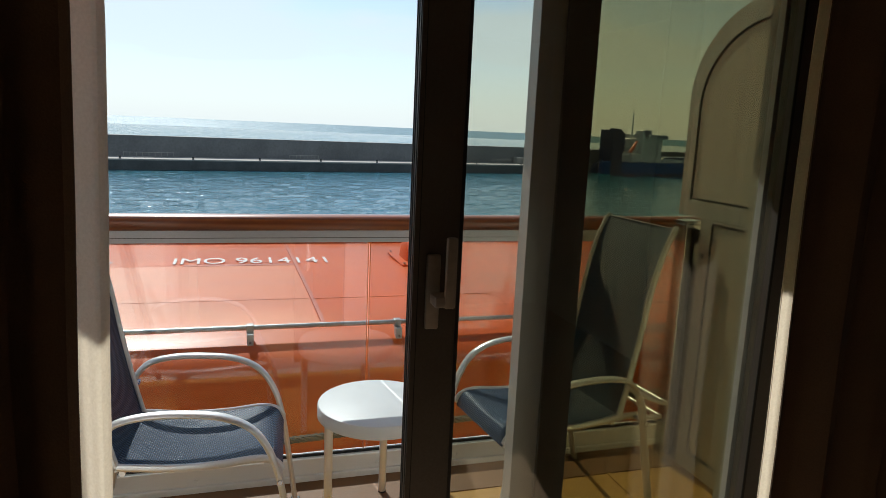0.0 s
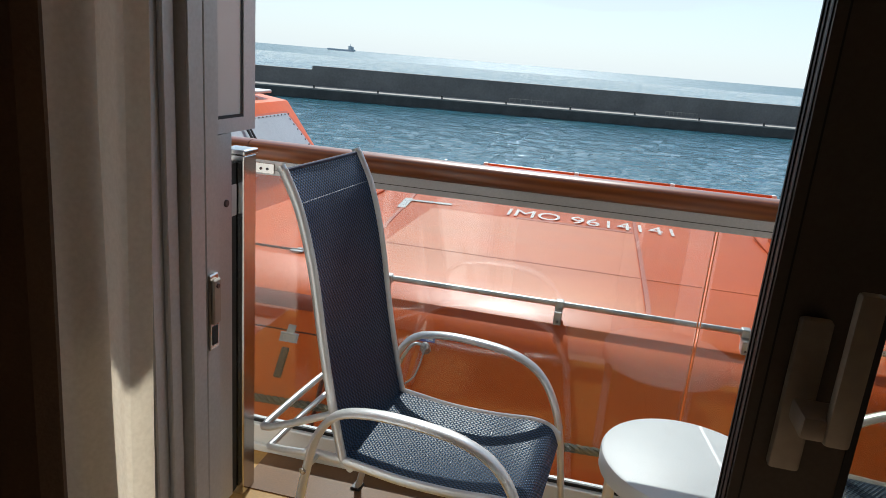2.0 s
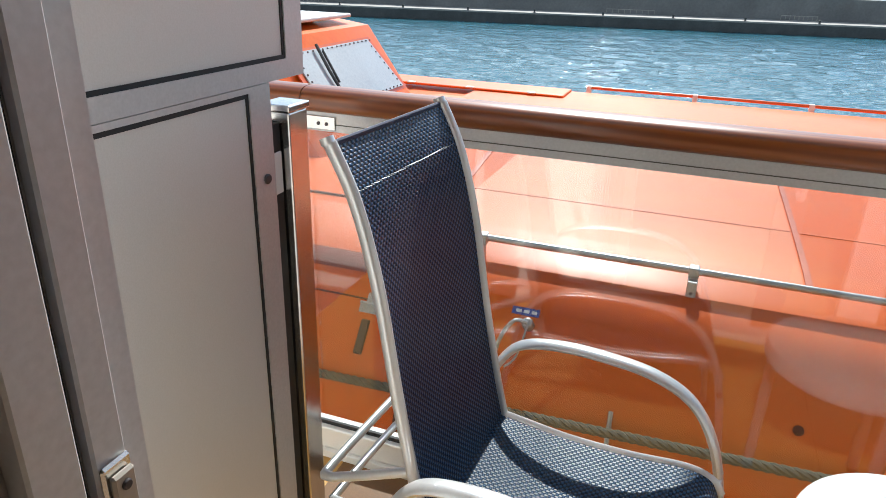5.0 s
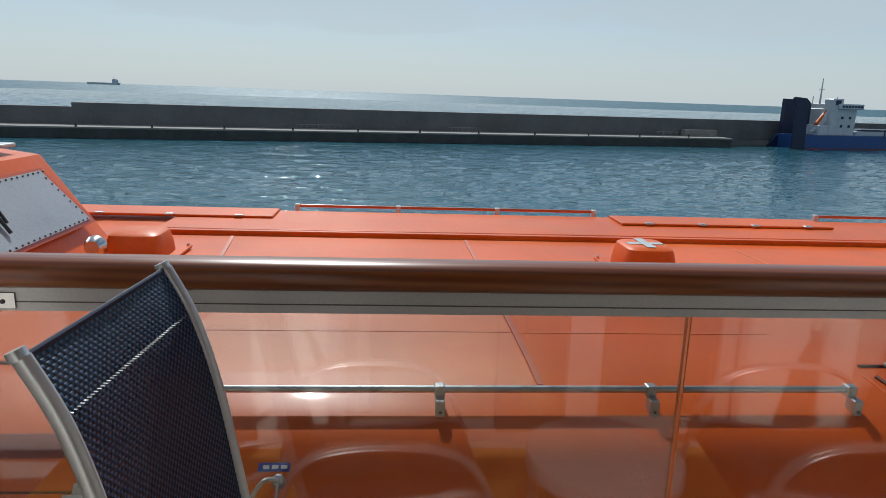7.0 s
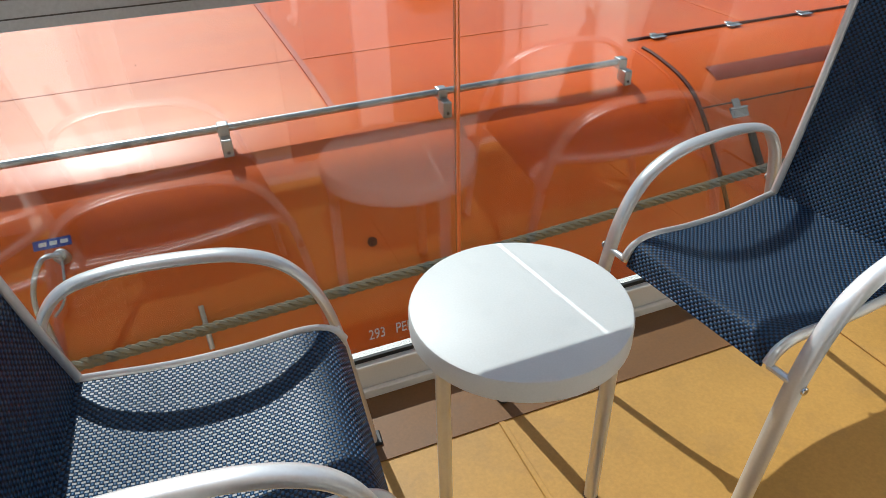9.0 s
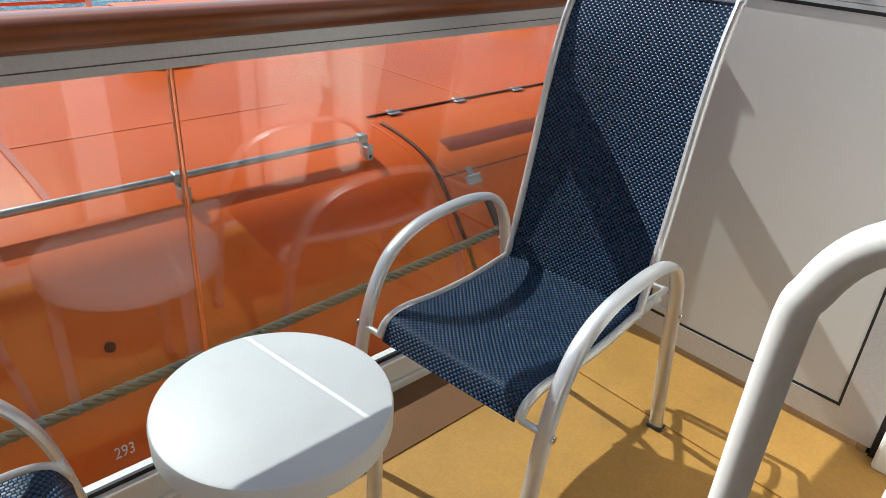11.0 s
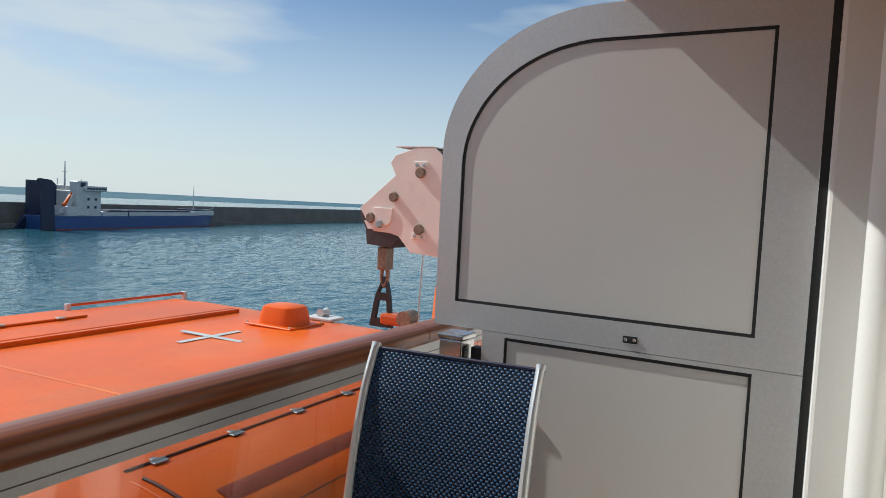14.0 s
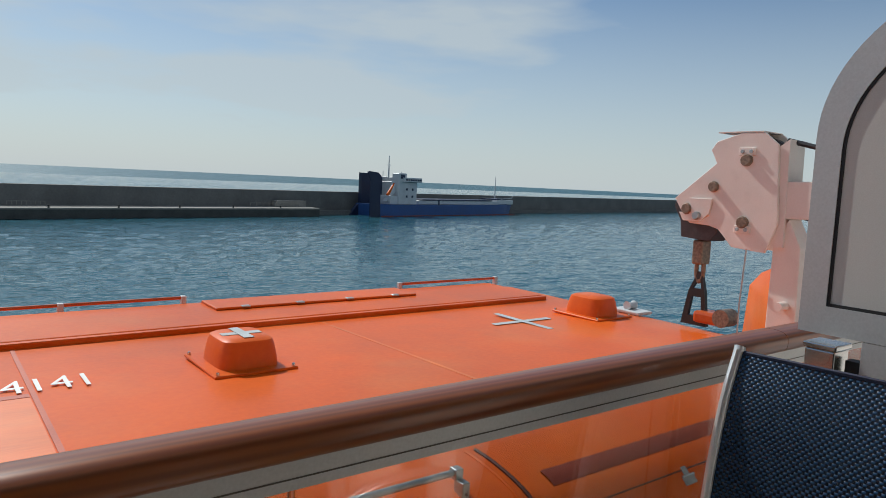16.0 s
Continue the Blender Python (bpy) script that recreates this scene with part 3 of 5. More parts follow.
def partition(x, sign, label):
    p = thing("partition", label, "partition", "balcony partitions", (x, 2.9, FL), "structure")
    a, b = x - 0.022, x + 0.022
    y0, y1, yl = 2.45, 3.507 if sign < 0 else 3.398, 3.335 if sign < 0 else 3.255
    zs = 1.11 if sign < 0 else 1.147
    fu = ring_prism(outline(y0, y1, zs, 2.078, 0.5, 0.42, 20), outline(y0 + 0.115, y1 - 0.07, 1.189, 1.982, 0.43, 0.36, 20), a, b)
    part("upper_frame", fu, M_ALU, p)
    part("upper_seal", ring_prism(outline(y0 + 0.113, y1 - 0.068, 1.187, 1.984, 0.43, 0.36, 20), outline(y0 + 0.124, y1 - 0.079, 1.198, 1.973, 0.42, 0.35, 20), a + 0.003, b - 0.003), M_SEAL, p)
    part("upper_panel", prism(outline(y0 + 0.12, y1 - 0.075, 1.192, 1.977, 0.425, 0.355, 20), a + 0.006, b - 0.006), M_PANEL, p)
    part("lower_frame", ring_prism(rect(y0, yl, FL + 0.03, zs - 0.0015), rect(y0 + 0.115, yl - 0.075, FL + 0.115, zs - 0.014), a, b), M_ALU, p)
    part("lower_seal", ring_prism(rect(y0 + 0.113, yl - 0.073, FL + 0.113, zs - 0.012), rect(y0 + 0.123, yl - 0.083, FL + 0.123, zs - 0.024), a + 0.003, b - 0.003), M_SEAL, p)
    part("lower_panel", box((a + 0.006, y0 + 0.12, FL + 0.12), (b - 0.006, yl - 0.08, zs - 0.02)), M_PANEL, p)
    f = a if sign < 0 else b
    if sign < 0:
        lk = part("latch", box((min(f, f + sign * 0.004), 2.86, 1.132), (max(f, f + sign * 0.004), 2.9, 1.152), 0.001), M_SEAL, p, "small black latch plate")
        for dy in (2.868, 2.892):
            bolt("screw", (f + sign * 0.004, dy, 1.142), 0.005, sign * 0.003, "x", M_STEEL, lk)
    bolt("stud", (f, yl - 0.033, 0.935), 0.012, sign * 0.006, "x", M_DARKSTEEL, p)
    part("spacer_block", box((x - 0.021, yl + 0.001, 0.885), (x + 0.021, yl + 0.033, 0.985), 0.002), M_WALL, p, "white spacer block")
    part("gap_seal", box((x - 0.018, yl + 0.002, FL + 0.03), (x + 0.018, yl + (0.034 if sign > 0 else 0.038), 1.05)), M_SEAL, p, "black gap beside the post")
    part("hinge_gap", box((x - 0.02, 2.429, FL), (x + 0.02, 2.4495, 2.16)), M_SEAL, p, "black rubber gap strip")
    part("foot", tube([(x, 2.47, FL), (x, 2.47, FL + 0.03)], 0.02, 12), M_STEEL, p, "", True)
    return p


partition(PX_L, 1, "cream balcony partition in grey aluminium frame beside the steel post")
partition(PX_R, -1, "cream balcony partition in grey aluminium frame behind the armchair")


def post(x, y, h):
    p = thing("rail_post", "brushed steel square post carrying the wooden rail", "post", "rail posts", (x, y, FL))
    part("shaft", box((x - h, y - 0.04, FL), (x + h, y + 0.04, 1.072), 0.004, None, 2), M_STEEL, p)
    part("cap", box((x - h - 0.005, y - 0.045, 1.073), (x + h + 0.005, y + 0.045, 1.09), 0.004, None, 2), M_STEEL, p)
    return p


post(0.004, 3.335, 0.037)
post(3.015, 3.425, 0.045)

# balustrade
bal = thing("balustrade", "glass balustrade under a varnished teak handrail", "railing", at=(1.5, RAIL_Y, FL))
prof = []
for k in range(20):
    a = 2 * math.pi * k / 20
    c, s = math.cos(a), math.sin(a)
    prof.append((RAIL_Y + 0.052 * math.copysign(abs(c) ** 0.75, c), 1.0455 + 0.0345 * math.copysign(abs(s) ** 0.75, s)))
for x0, x1 in ((-1.8, -0.10), (-0.097, 3.088), (3.091, 4.8)):
    part("handrail", prism(prof, x0, x1), M_WOODRAIL, bal, "varnished reddish teak handrail", True)
part("top_channel", prism([(RAIL_Y - 0.03, 0.963), (RAIL_Y + 0.03, 0.963), (RAIL_Y + 0.03, 1.014), (RAIL_Y - 0.03, 1.014)], -1.8, 4.8), M_ALU, bal, "grey aluminium channel under the rail")
part("channel_groove", box((-1.8, RAIL_Y - 0.0312, 0.982), (4.8, RAIL_Y - 0.03, 0.9845)), M_ALU_DK, bal)
plate = part("end_plate", box((-0.098, RAIL_Y - 0.034, 0.968), (-0.004, RAIL_Y - 0.0312, 1.004), 0.001), M_STEEL, bal, "steel end plate of the channel")
for x in (-0.055, -0.03):
    bolt("screw", (x, RAIL_Y - 0.034, 0.984), 0.005, -0.003, "y", M_DARKSTEEL, plate)
SEAM_X = 1.493
for x0, x1 in ((-1.2, -0.1), (-0.095, SEAM_X - 0.006), (SEAM_X + 0.006, 3.095), (3.1, 4.4)):
    part("glass_pane", box((x0, RAIL_Y - 0.005, FL + 0.10), (x1, RAIL_Y + 0.005, 0.985)), G_RAIL, bal)
part("pane_edge", box((SEAM_X - 0.0058, RAIL_Y - 0.0049, FL + 0.11), (SEAM_X - 0.0025, RAIL_Y + 0.0049, 0.975)), G_EDGE, bal).visible_shadow = False
part("pane_edge", box((SEAM_X + 0.0025, RAIL_Y - 0.0049, FL + 0.11), (SEAM_X + 0.0058, RAIL_Y + 0.0049, 0.975)), G_EDGE, bal).visible_shadow = False
part("base_channel", box((-1.8, RAIL_Y - 0.035, FL), (4.8, RAIL_Y + 0.035, FL + 0.105), 0.006, None, 2), M_WALL, bal, "white painted base channel")
part("gasket", box((-1.8, RAIL_Y - 0.016, FL + 0.105), (4.8, RAIL_Y - 0.006, FL + 0.119)), M_SEAL, bal, "black rubber gasket")
for x in (0.35, 0.75, 1.15, 1.55, 1.95, 2.35, 2.75):
    bolt("base_bolt", (x, RAIL_Y - 0.035, FL + 0.055), 0.009, -0.006, "y", M_WALL, bal)
# strip of deck along the balustrade, browner than the ochre coating
setting("deck_margin", box((0.0, 3.34, FL), (3.0, RAIL_Y - 0.056, FL + 0.004)), M_DECKBAND, "darker brown margin of the balcony deck", "floor")
sill = setting("kerb", box((-0.6, RAIL_Y - 0.055, FL), (3.7, RAIL_Y - 0.037, FL + 0.03), 0.003), M_WALL, "low white deck edge strip under the balustrade", "trim")
for x in (1.488, 2.63):
    setting("deck_joint", box((x, 2.45, FL), (x + 0.016, 3.338, FL + 0.007), 0.002), M_DECK, "raised deck joint in ochre coating", "trim")


# ---------------------------------------------------------------- chairs and table
def sling(path, y0, y1, thick, sag):
    """A stretched cloth strip along an x-z path, with a woven texture map in metres."""
    own = bmesh.new()
    uvl = own.loops.layers.uv.new("UVMap")
    P = smooth_path([(x, 0, z) for x, z in path], 8)
    L = [0.0]
    for a, b in zip(P, P[1:]):
        L.append(L[-1] + (b - a).length)
    cols = 8
    nor = []
    for i in range(len(P)):
        d = (P[min(i + 1, len(P) - 1)] - P[max(i - 1, 0)]).normalized()
        nor.append(Vector((-d.z, 0, d.x)))
    layers = []
    for side in (0, 1):
        g = []
        for i, p in enumerate(P):
            row = []
            for j in range(cols + 1):
                s = j / cols
                dip = sag * math.sin(math.pi * s) * math.sin(math.pi * i / (len(P) - 1))
                v = own.verts.new(p - nor[i] * (dip + side * thick) + Vector((0, y0 + (y1 - y0) * s, 0)))
                row.append((v, (y0 + (y1 - y0) * s, L[i])))
            g.append(row)
        layers.append(g)

    def face(q):
        f = own.faces.new([k[0] for k in q])
        for lp, k in zip(f.loops, q):
            lp[uvl].uv = k[1]
    for side, g in enumerate(layers):
        for i in range(len(P) - 1):
            for j in range(cols):
                q = [g[i][j], g[i][j + 1], g[i + 1][j + 1], g[i + 1][j]]
                face(q if side == 0 else q[::-1])
    A, B = layers
    for i in range(len(P) - 1):
        face([A[i + 1][0], A[i][0], B[i][0], B[i + 1][0]])
        face([A[i][-1], A[i + 1][-1], B[i + 1][-1], B[i][-1]])
    for j in range(cols):
        face([A[0][j], A[0][j + 1], B[0][j + 1], B[0][j]][::-1])
        face([A[-1][j], A[-1][j + 1], B[-1][j + 1], B[-1][j]])
    bmesh.ops.recalc_face_normals(own, faces=own.faces)
    return own


# the chair faces +x, its back's top edge at x = 0
BACK = [(0.0, 1.13), (0.045, 1.04), (0.085, 0.90), (0.122, 0.70), (0.158, 0.53), (0.188, 0.412)]
SEAT = [(0.178, 0.428), (0.34, 0.415), (0.48, 0.418), (0.60, 0.43), (0.655, 0.418), (0.68, 0.372)]


def build_chair():
    ch = thing("sling_chair", "high-backed aluminium armchair with navy woven sling", "chair", "balcony chairs")
    hw = 0.193
    bk = part("backrest", sling(BACK, -hw, hw, 0.003, 0.018), M_WEAVE, ch, "navy woven sling back", True)
    st = part("seat", sling(SEAT, -hw, hw, 0.003, 0.014), M_WEAVE, ch, "blue woven sling seat", True)
    bm = bmesh.new()
    for k in range(44):
        y = -hw + 0.012 + (2 * hw - 0.024) * k / 43
        box((0.036, y - 0.0009, 1.0532), (0.0418, y + 0.0009, 1.0539), 0, bm)
    part("stitching", bm, M_GALV, bk, "pale stitched line")
    part("hem", box((-0.004, -hw, 1.123), (0.003, hw, 1.133), 0.0025), M_HEM, bk, "dark stitched hem")
    for s in (-1, 1):
        y = s * (hw + 0.010)
        part("back_rail", tube([(x, y, z) for x, _, z in smooth_path([(a, 0, b) for a, b in BACK], 6)], 0.0105, 10, None, 1.15, (1, 0, 0)), M_CHAIR, ch, "", True)
        part("rail_cap", tube([(-0.002, y, 1.128), (-0.007, y, 1.139)], 0.0125, 10), M_CHAIR, bk, "", True)
        part("seat_rail", tube([(x, y, z) for x, _, z in smooth_path([(0.08, 0, 0.42)] + [(a, 0, b - 0.006) for a, b in SEAT[:-1]] + [(0.677, 0, 0.384)], 6)], 0.0105, 10, None, 1.2, (0, 0, 1)), M_CHAIR, ch, "", True)
        ya = s * 0.262
        arm = smooth_path([(0.725, ya, 0.0), (0.705, ya, 0.16), (0.675, ya, 0.36), (0.64, ya, 0.475), (0.585, ya, 0.552), (0.50, ya, 0.592), (0.39, ya, 0.605), (0.28, ya, 0.603), (0.195, ya, 0.58), (0.145, ya, 0.52), (0.12, ya, 0.44), (0.085, ya, 0.25), (0.03, ya, 0.0)], 6)
        part("arm_loop", tube(arm, 0.0105, 10, None, 1.9, (0, 1, 0)), M_CHAIR, ch, "bent aluminium armrest and legs", True)
        for x, z in ((0.672, 0.38), (0.115, 0.42)):
            part("spacer", tube([(x, y, z), (x, ya, z)], 0.008, 10), M_CHAIR, ch, "", True)
            bolt("bolt", (x, ya + s * 0.019, z), 0.009, s * 0.005, "y", M_STEEL, ch)
        part("foot", box((0.708, ya - 0.022, 0.0), (0.744, ya + 0.022, 0.012), 0.003), M_PLASTIC, ch)
        part("foot", box((0.012, ya - 0.022, 0.0), (0.046, ya + 0.022, 0.012), 0.003), M_PLASTIC, ch)
    part("cross_bar", tube([(0.63, -hw, 0.40), (0.63, hw, 0.40)], 0.010, 10), M_CHAIR, ch, "", True)
    part("cross_bar", tube([(0.20, -hw, 0.395), (0.20, hw, 0.395)], 0.010, 10), M_CHAIR, ch, "", True)
    y = hw - 0.02
    part("rear_brace", tube(smooth_path([(0.15, -y, 0.53), (0.0, -y, 0.46), (-0.055, -y, 0.44), (-0.07, -y + 0.04, 0.435), (-0.07, y - 0.04, 0.435), (-0.055, y, 0.44), (0.0, y, 0.46), (0.15, y, 0.53)], 5), 0.010, 10, None, 1, (0, 0, 1)), M_CHAIR, ch, "U-shaped aluminium brace behind the back", True)
    part("lower_brace", tube(smooth_path([(0.10, -y, 0.40), (-0.03, -y, 0.385), (-0.05, -y + 0.04, 0.38), (-0.05, y - 0.04, 0.38), (-0.03, y, 0.385), (0.10, y, 0.40)], 5), 0.009, 10, None, 1, (0, 0, 1)), M_CHAIR, ch, "", True)
    size = Matrix.Diagonal((1.085, 1.10, 1.105, 1))
    for ob in ch.children_recursive:
        ob.data.transform(size)
    return ch


chair_l = build_chair()
chair_l.matrix_basis = pose(0.350, 3.19, FL, 0, 0, -4.5)
chair_r = copy_thing(chair_l, pose(2.605, 3.222, FL, 0, 0, 186))
for ob in [o for o in chair_r.children_recursive if o.name.startswith("stitching")]:
    bpy.data.objects.remove(ob)          # only one of the two chairs has the pale seam
tagged(chair_r, "high-backed aluminium armchair with navy woven sling facing the table")

TX, TY, TZ, TR = 1.464, 3.212, 0.378, 0.242
table = thing("side_table", "round white side table on slim metal legs between two chairs", "table", at=(TX, TY, FL))
part("tabletop", lathe([(TR - 0.012, TZ - 0.060), (TR, TZ - 0.053), (TR, TZ - 0.010), (TR - 0.003, TZ - 0.003), (TR - 0.010, TZ)], (TX, TY, 0), 64), M_TABLE, table, "thick round white top", True)
for ang in (195, 307, 70):
    dx, dy = 0.212 * math.cos(radians(ang)), 0.212 * math.sin(radians(ang))
    lg = part("leg", tube([(TX + dx, TY + dy, FL + 0.006), (TX + dx, TY + dy, TZ - 0.058)], 0.0165, 14), M_CHAIR, table, "", True)
    part("foot", lathe([(0.017, 0.0), (0.0175, 0.01)], (TX + dx, TY + dy, FL), 14), M_PLASTIC, lg)


# ---------------------------------------------------------------- the lifeboat
boat = thing("lifeboat", "large enclosed orange lifeboat hanging beside the balcony", "lifeboat", at=(1.0, 7.0, -2.4))
NEAR = [(5.6, -2.4), (4.75, -1.9), (4.42, -1.4), (4.25, -1.0), (4.19, -0.75), (4.20, -0.50), (4.28, -0.33), (4.40, -0.17), (4.52, -0.022), (4.65, 0.084), (4.86, 0.145), (5.15, 0.168), (6.0, 0.163), (7.1, 0.14)]
PROFILE = [(p.x, p.z) for p in smooth_path([(a, 0, b) for a, b in NEAR], 4)]
PROFILE += [(14.2 - a, b - 0.045 * min(1, (7.1 - a) / 1.0)) for a, b in PROFILE[-2::-1]]


def surface(y):
    """The boat's height on the roof and the near shoulder at y."""
    pts = [p for p in PROFILE if p[1] > -0.45 and p[0] <= 7.1]
    for (a, za), (b, zb) in zip(pts, pts[1:]):
        if a <= y <= b:
            return za + (zb - za) * (y - a) / max(b - a, 1e-6)
    return 0.14


def roof_z(y):
    return surface(min(y, 14.2 - y)) - 0.045 * min(1, max(0, y - 7.1))


def hull_mesh():
    own = bmesh.new()
    xs = [-8.6, -8.2, -7.4, -6.0, -4.0, -2.0, 0.0, 2.0, 4.0, 5.6, 6.5, 6.95, 7.15, 7.5, 8.1, 8.5]
    tap = [0.12, 0.45, 0.75, 0.93, 1, 1, 1, 1, 1, 1, 1, 1, 0.985, 0.9, 0.6, 0.15]
    drop = [1.2, 0.8, 0.35, 0.08, 0, 0, 0, 0, 0, 0, 0, 0, 0.05, 0.35, 0.9, 1.3]
    rings = []
    for x, t, d in zip(xs, tap, drop):
        rings.append([own.verts.new((x, 7.1 + (y - 7.1) * t, min(z, 0.17 - d) if d else z)) for y, z in PROFILE])
    for a, b in zip(rings, rings[1:]):
        for k in range(len(a) - 1):
            own.faces.new((a[k], b[k], b[k + 1], a[k + 1]))
        own.faces.new((a[-1], b[-1], b[0], a[0]))
    own.faces.new(rings[0][::-1])
    own.faces.new(rings[-1])
    bmesh.ops.recalc_face_normals(own, faces=own.faces)
    return own


part("hull", hull_mesh(), M_ORANGE, boat, "glossy orange fibreglass shell", True)


def strip(x0, x1, y0, y1, up, material, name, label="", lean=0.0):
    """A thin layer laid on the roof between two y, from x0 to x1."""
    own = bmesh.new()
    n = max(2, int((y1 - y0) / 0.12))
    rows = []
    for i in range(n + 1):
        y = y0 + (y1 - y0) * i / n
        z = roof_z(y)
        rows.append([own.verts.new((x + lean * (y - y0), y, z + h)) for x, h in ((x0, 0.0), (x0, up), (x1, up), (x1, 0.0))])
    for a, b in zip(rows, rows[1:]):
        for k in range(3):
            own.faces.new((a[k], a[k + 1], b[k + 1], b[k]))
    own.faces.new(rows[0][::-1])
    own.faces.new(rows[-1])
    bmesh.ops.recalc_face_normals(own, faces=own.faces)
    return part(name, own, material, boat, label)


# seams in the roof, the raised middle strip and the far hatches
strip(1.459, 1.487, 4.95, 8.2, 0.007, M_REDLINE, "roof_seam", "darker red joint band")
strip(-0.245, -0.215, 4.95, 8.2, 0.007, M_REDLINE, "roof_seam", "darker red joint band", -0.115)
strip(1.495, 2.9, 5.615, 5.627, 0.003, M_PALEORANGE, "roof_seam")
strip(-0.3, 1.451, 5.615, 5.625, 0.0045, M_ORANGE_DK, "roof_seam")
strip(3.9, 3.93, 5.2, 8.2, 0.002, M_PALEORANGE, "roof_seam")
strip(0.5, 1.451, 6.95, 7.02, 0.005, M_REDLINE, "roof_seam")
# the roof's grazing sky sheen is put into this panel's paler colour
strip(-0.22, 1.451, 4.95, 6.945, 0.003, M_PALEORANGE, "roof_panel", "paler orange panel between the joints, sky sheen in its colour")
bm = box((-1.3, 8.325, 0.06), (6.9, 9.32, 0.165), 0.012, None, 2)
part("roof_deck", bm, M_ORANGE, boat, "raised orange roof strip")
part("roof_edge_strip", box((-1.3, 8.25, 0.06), (6.9, 8.32, 0.160), 0.006), M_ORANGE, boat, "orange step along the roof strip")
for x0, x1 in ((-3.0, -0.36), (3.15, 5.42)):
    h = part("roof_hatch", box((x0, 8.85, 0.165), (x1, 9.30, 0.19), 0.01, None, 2), M_ORANGE, boat, "flat orange roof hatch")
    for k in range(4):
        x = x0 + (x1 - x0) * (k + 0.5) / 4
        part("hinge", box((x - 0.04, 8.83, 0.18), (x + 0.04, 8.89, 0.197), 0.004), M_GALV, h)
for x0, x1, n in ((-0.2, 3.02, 4), (5.58, 7.12, 2)):
    r = part("roof_rail", tube([(x0, 9.44, 0.20), (x1, 9.44, 0.20)], 0.016, 10), M_ORANGE_DK, boat, "low red grab rail", True)
    for k in range(n):
        x = x0 + (x1 - x0) * k / (n - 1)
        part("bracket", box((x - 0.025, 9.41, 0.07), (x + 0.025, 9.47, 0.22), 0.008, None, 2), M_SHIPWHITE, r, "white bracket")


def roof_box(x, y, w, d, h, tape):
    """A moulded vent box on a flange, with its corner bolts."""
    z = roof_z(y) + 0.004
    f = part("vent_flange", box((x - w * 0.68, y - d * 0.68, z), (x + w * 0.68, y + d * 0.68, z + 0.02), 0.005), M_ORANGE, boat, "orange vent box flange")
    own = bmesh.new()
    rows = []
    for s, hh in ((1.0, 0.02), (0.97, 0.08), (0.90, 0.75 * h), (0.84, 0.93 * h), (0.72, h)):
        rr = []
        for k in range(28):
            a = 2 * math.pi * k / 28
            c, q = math.cos(a), math.sin(a)
            rr.append(own.verts.new((x + w / 2 * s * math.copysign(abs(c) ** 0.42, c), y + d / 2 * s * math.copysign(abs(q) ** 0.42, q), z + hh)))
        rows.append(rr)
    for a, b in zip(rows, rows[1:]):
        for k in range(28):
            own.faces.new((a[k], a[(k + 1) % 28], b[(k + 1) % 28], b[k]))
    own.faces.new(rows[-1])
    bmesh.ops.recalc_face_normals(own, faces=own.faces)
    b = part("vent_box", own, M_ORANGE, boat, "rounded orange vent box", True)
    for sx in (-1, 1):
        for sy in (-1, 1):
            bolt("bolt", (x + sx * w * 0.62, y + sy * d * 0.62, z + 0.02), 0.012, 0.02, "z", M_STEEL, f)
    if tape:
        part("tape", box((x - w * 0.33, y - 0.035, z + h), (x + w * 0.33, y + 0.035, z + h + 0.004)), M_REFLECT, b, "grey reflective tape cross")
        part("tape", box((x - 0.035, y - d * 0.33, z + h + 0.0042), (x + 0.035, y + d * 0.33, z + h + 0.008)), M_REFLECT, b, "grey reflective tape cross")


roof_box(2.73, 7.12, 0.42, 0.48, 0.21, True)
roof_box(6.60, 7.30, 0.40, 0.46, 0.21, False)
roof_box(-1.10, 7.36, 0.44, 0.44, 0.20, False)


def tape_at(x, y, ang, ln, w):
    z = roof_z(y) + 0.006
    bm = box((-ln / 2, -w / 2, 0), (ln / 2, w / 2, 0.003))
    bmesh.ops.transform(bm, matrix=pose(x, y, z + (0.003 if ang > 45 else 0), 0, 0, ang), verts=bm.verts)
    part("tape", bm, M_REFLECT, boat, "grey reflective tape")


lead = part("fairlead", box((7.02, 7.02, roof_z(7.2)), (7.26, 7.38, roof_z(7.2) + 0.035), 0.01, None, 2), M_SHIPWHITE, boat, "small white mooring fairlead")
part("roller", lathe([(0.05, -0.06), (0.035, -0.02), (0.035, 0.02), (0.05, 0.06)], (7.14, 7.22, roof_z(7.2) + 0.075), 16, axis="x"), M_SHIPWHITE, lead, "", True)


tape_at(5.64, 7.35, 0, 0.74, 0.07)
tape_at(5.64, 7.35, 90, 0.78, 0.07)
tape_at(-0.47, 6.98, 96, 0.40, 0.07)
tape_at(-0.30, 7.16, 5, 0.40, 0.06)
writing("registration_number", "IMO 9614141", 0.38, pose(0.385, 7.04, surface(7.05) + 0.010), M_TEXT, boat, 0.0, 1.395)

# the handrail along the shoulder
def on_flank(x, y, out=0.0, spin=0.0):
    """A pose on the near shoulder or flank: its z points out of the hull, its y up the slope."""
    z0, z1 = surface(y - 0.01), surface(y + 0.01)
    tilt = math.atan2(z1 - z0, 0.02)
    return Matrix.Translation((x, y - math.sin(tilt) * out, surface(y) + math.cos(tilt) * out)) @ pose(0, 0, 0, math.degrees(tilt), 0, 0) @ pose(0, 0, 0, 0, 0, spin)


def laid(bm, m):
    bmesh.ops.transform(bm, matrix=m, verts=bm.verts)
    return bm


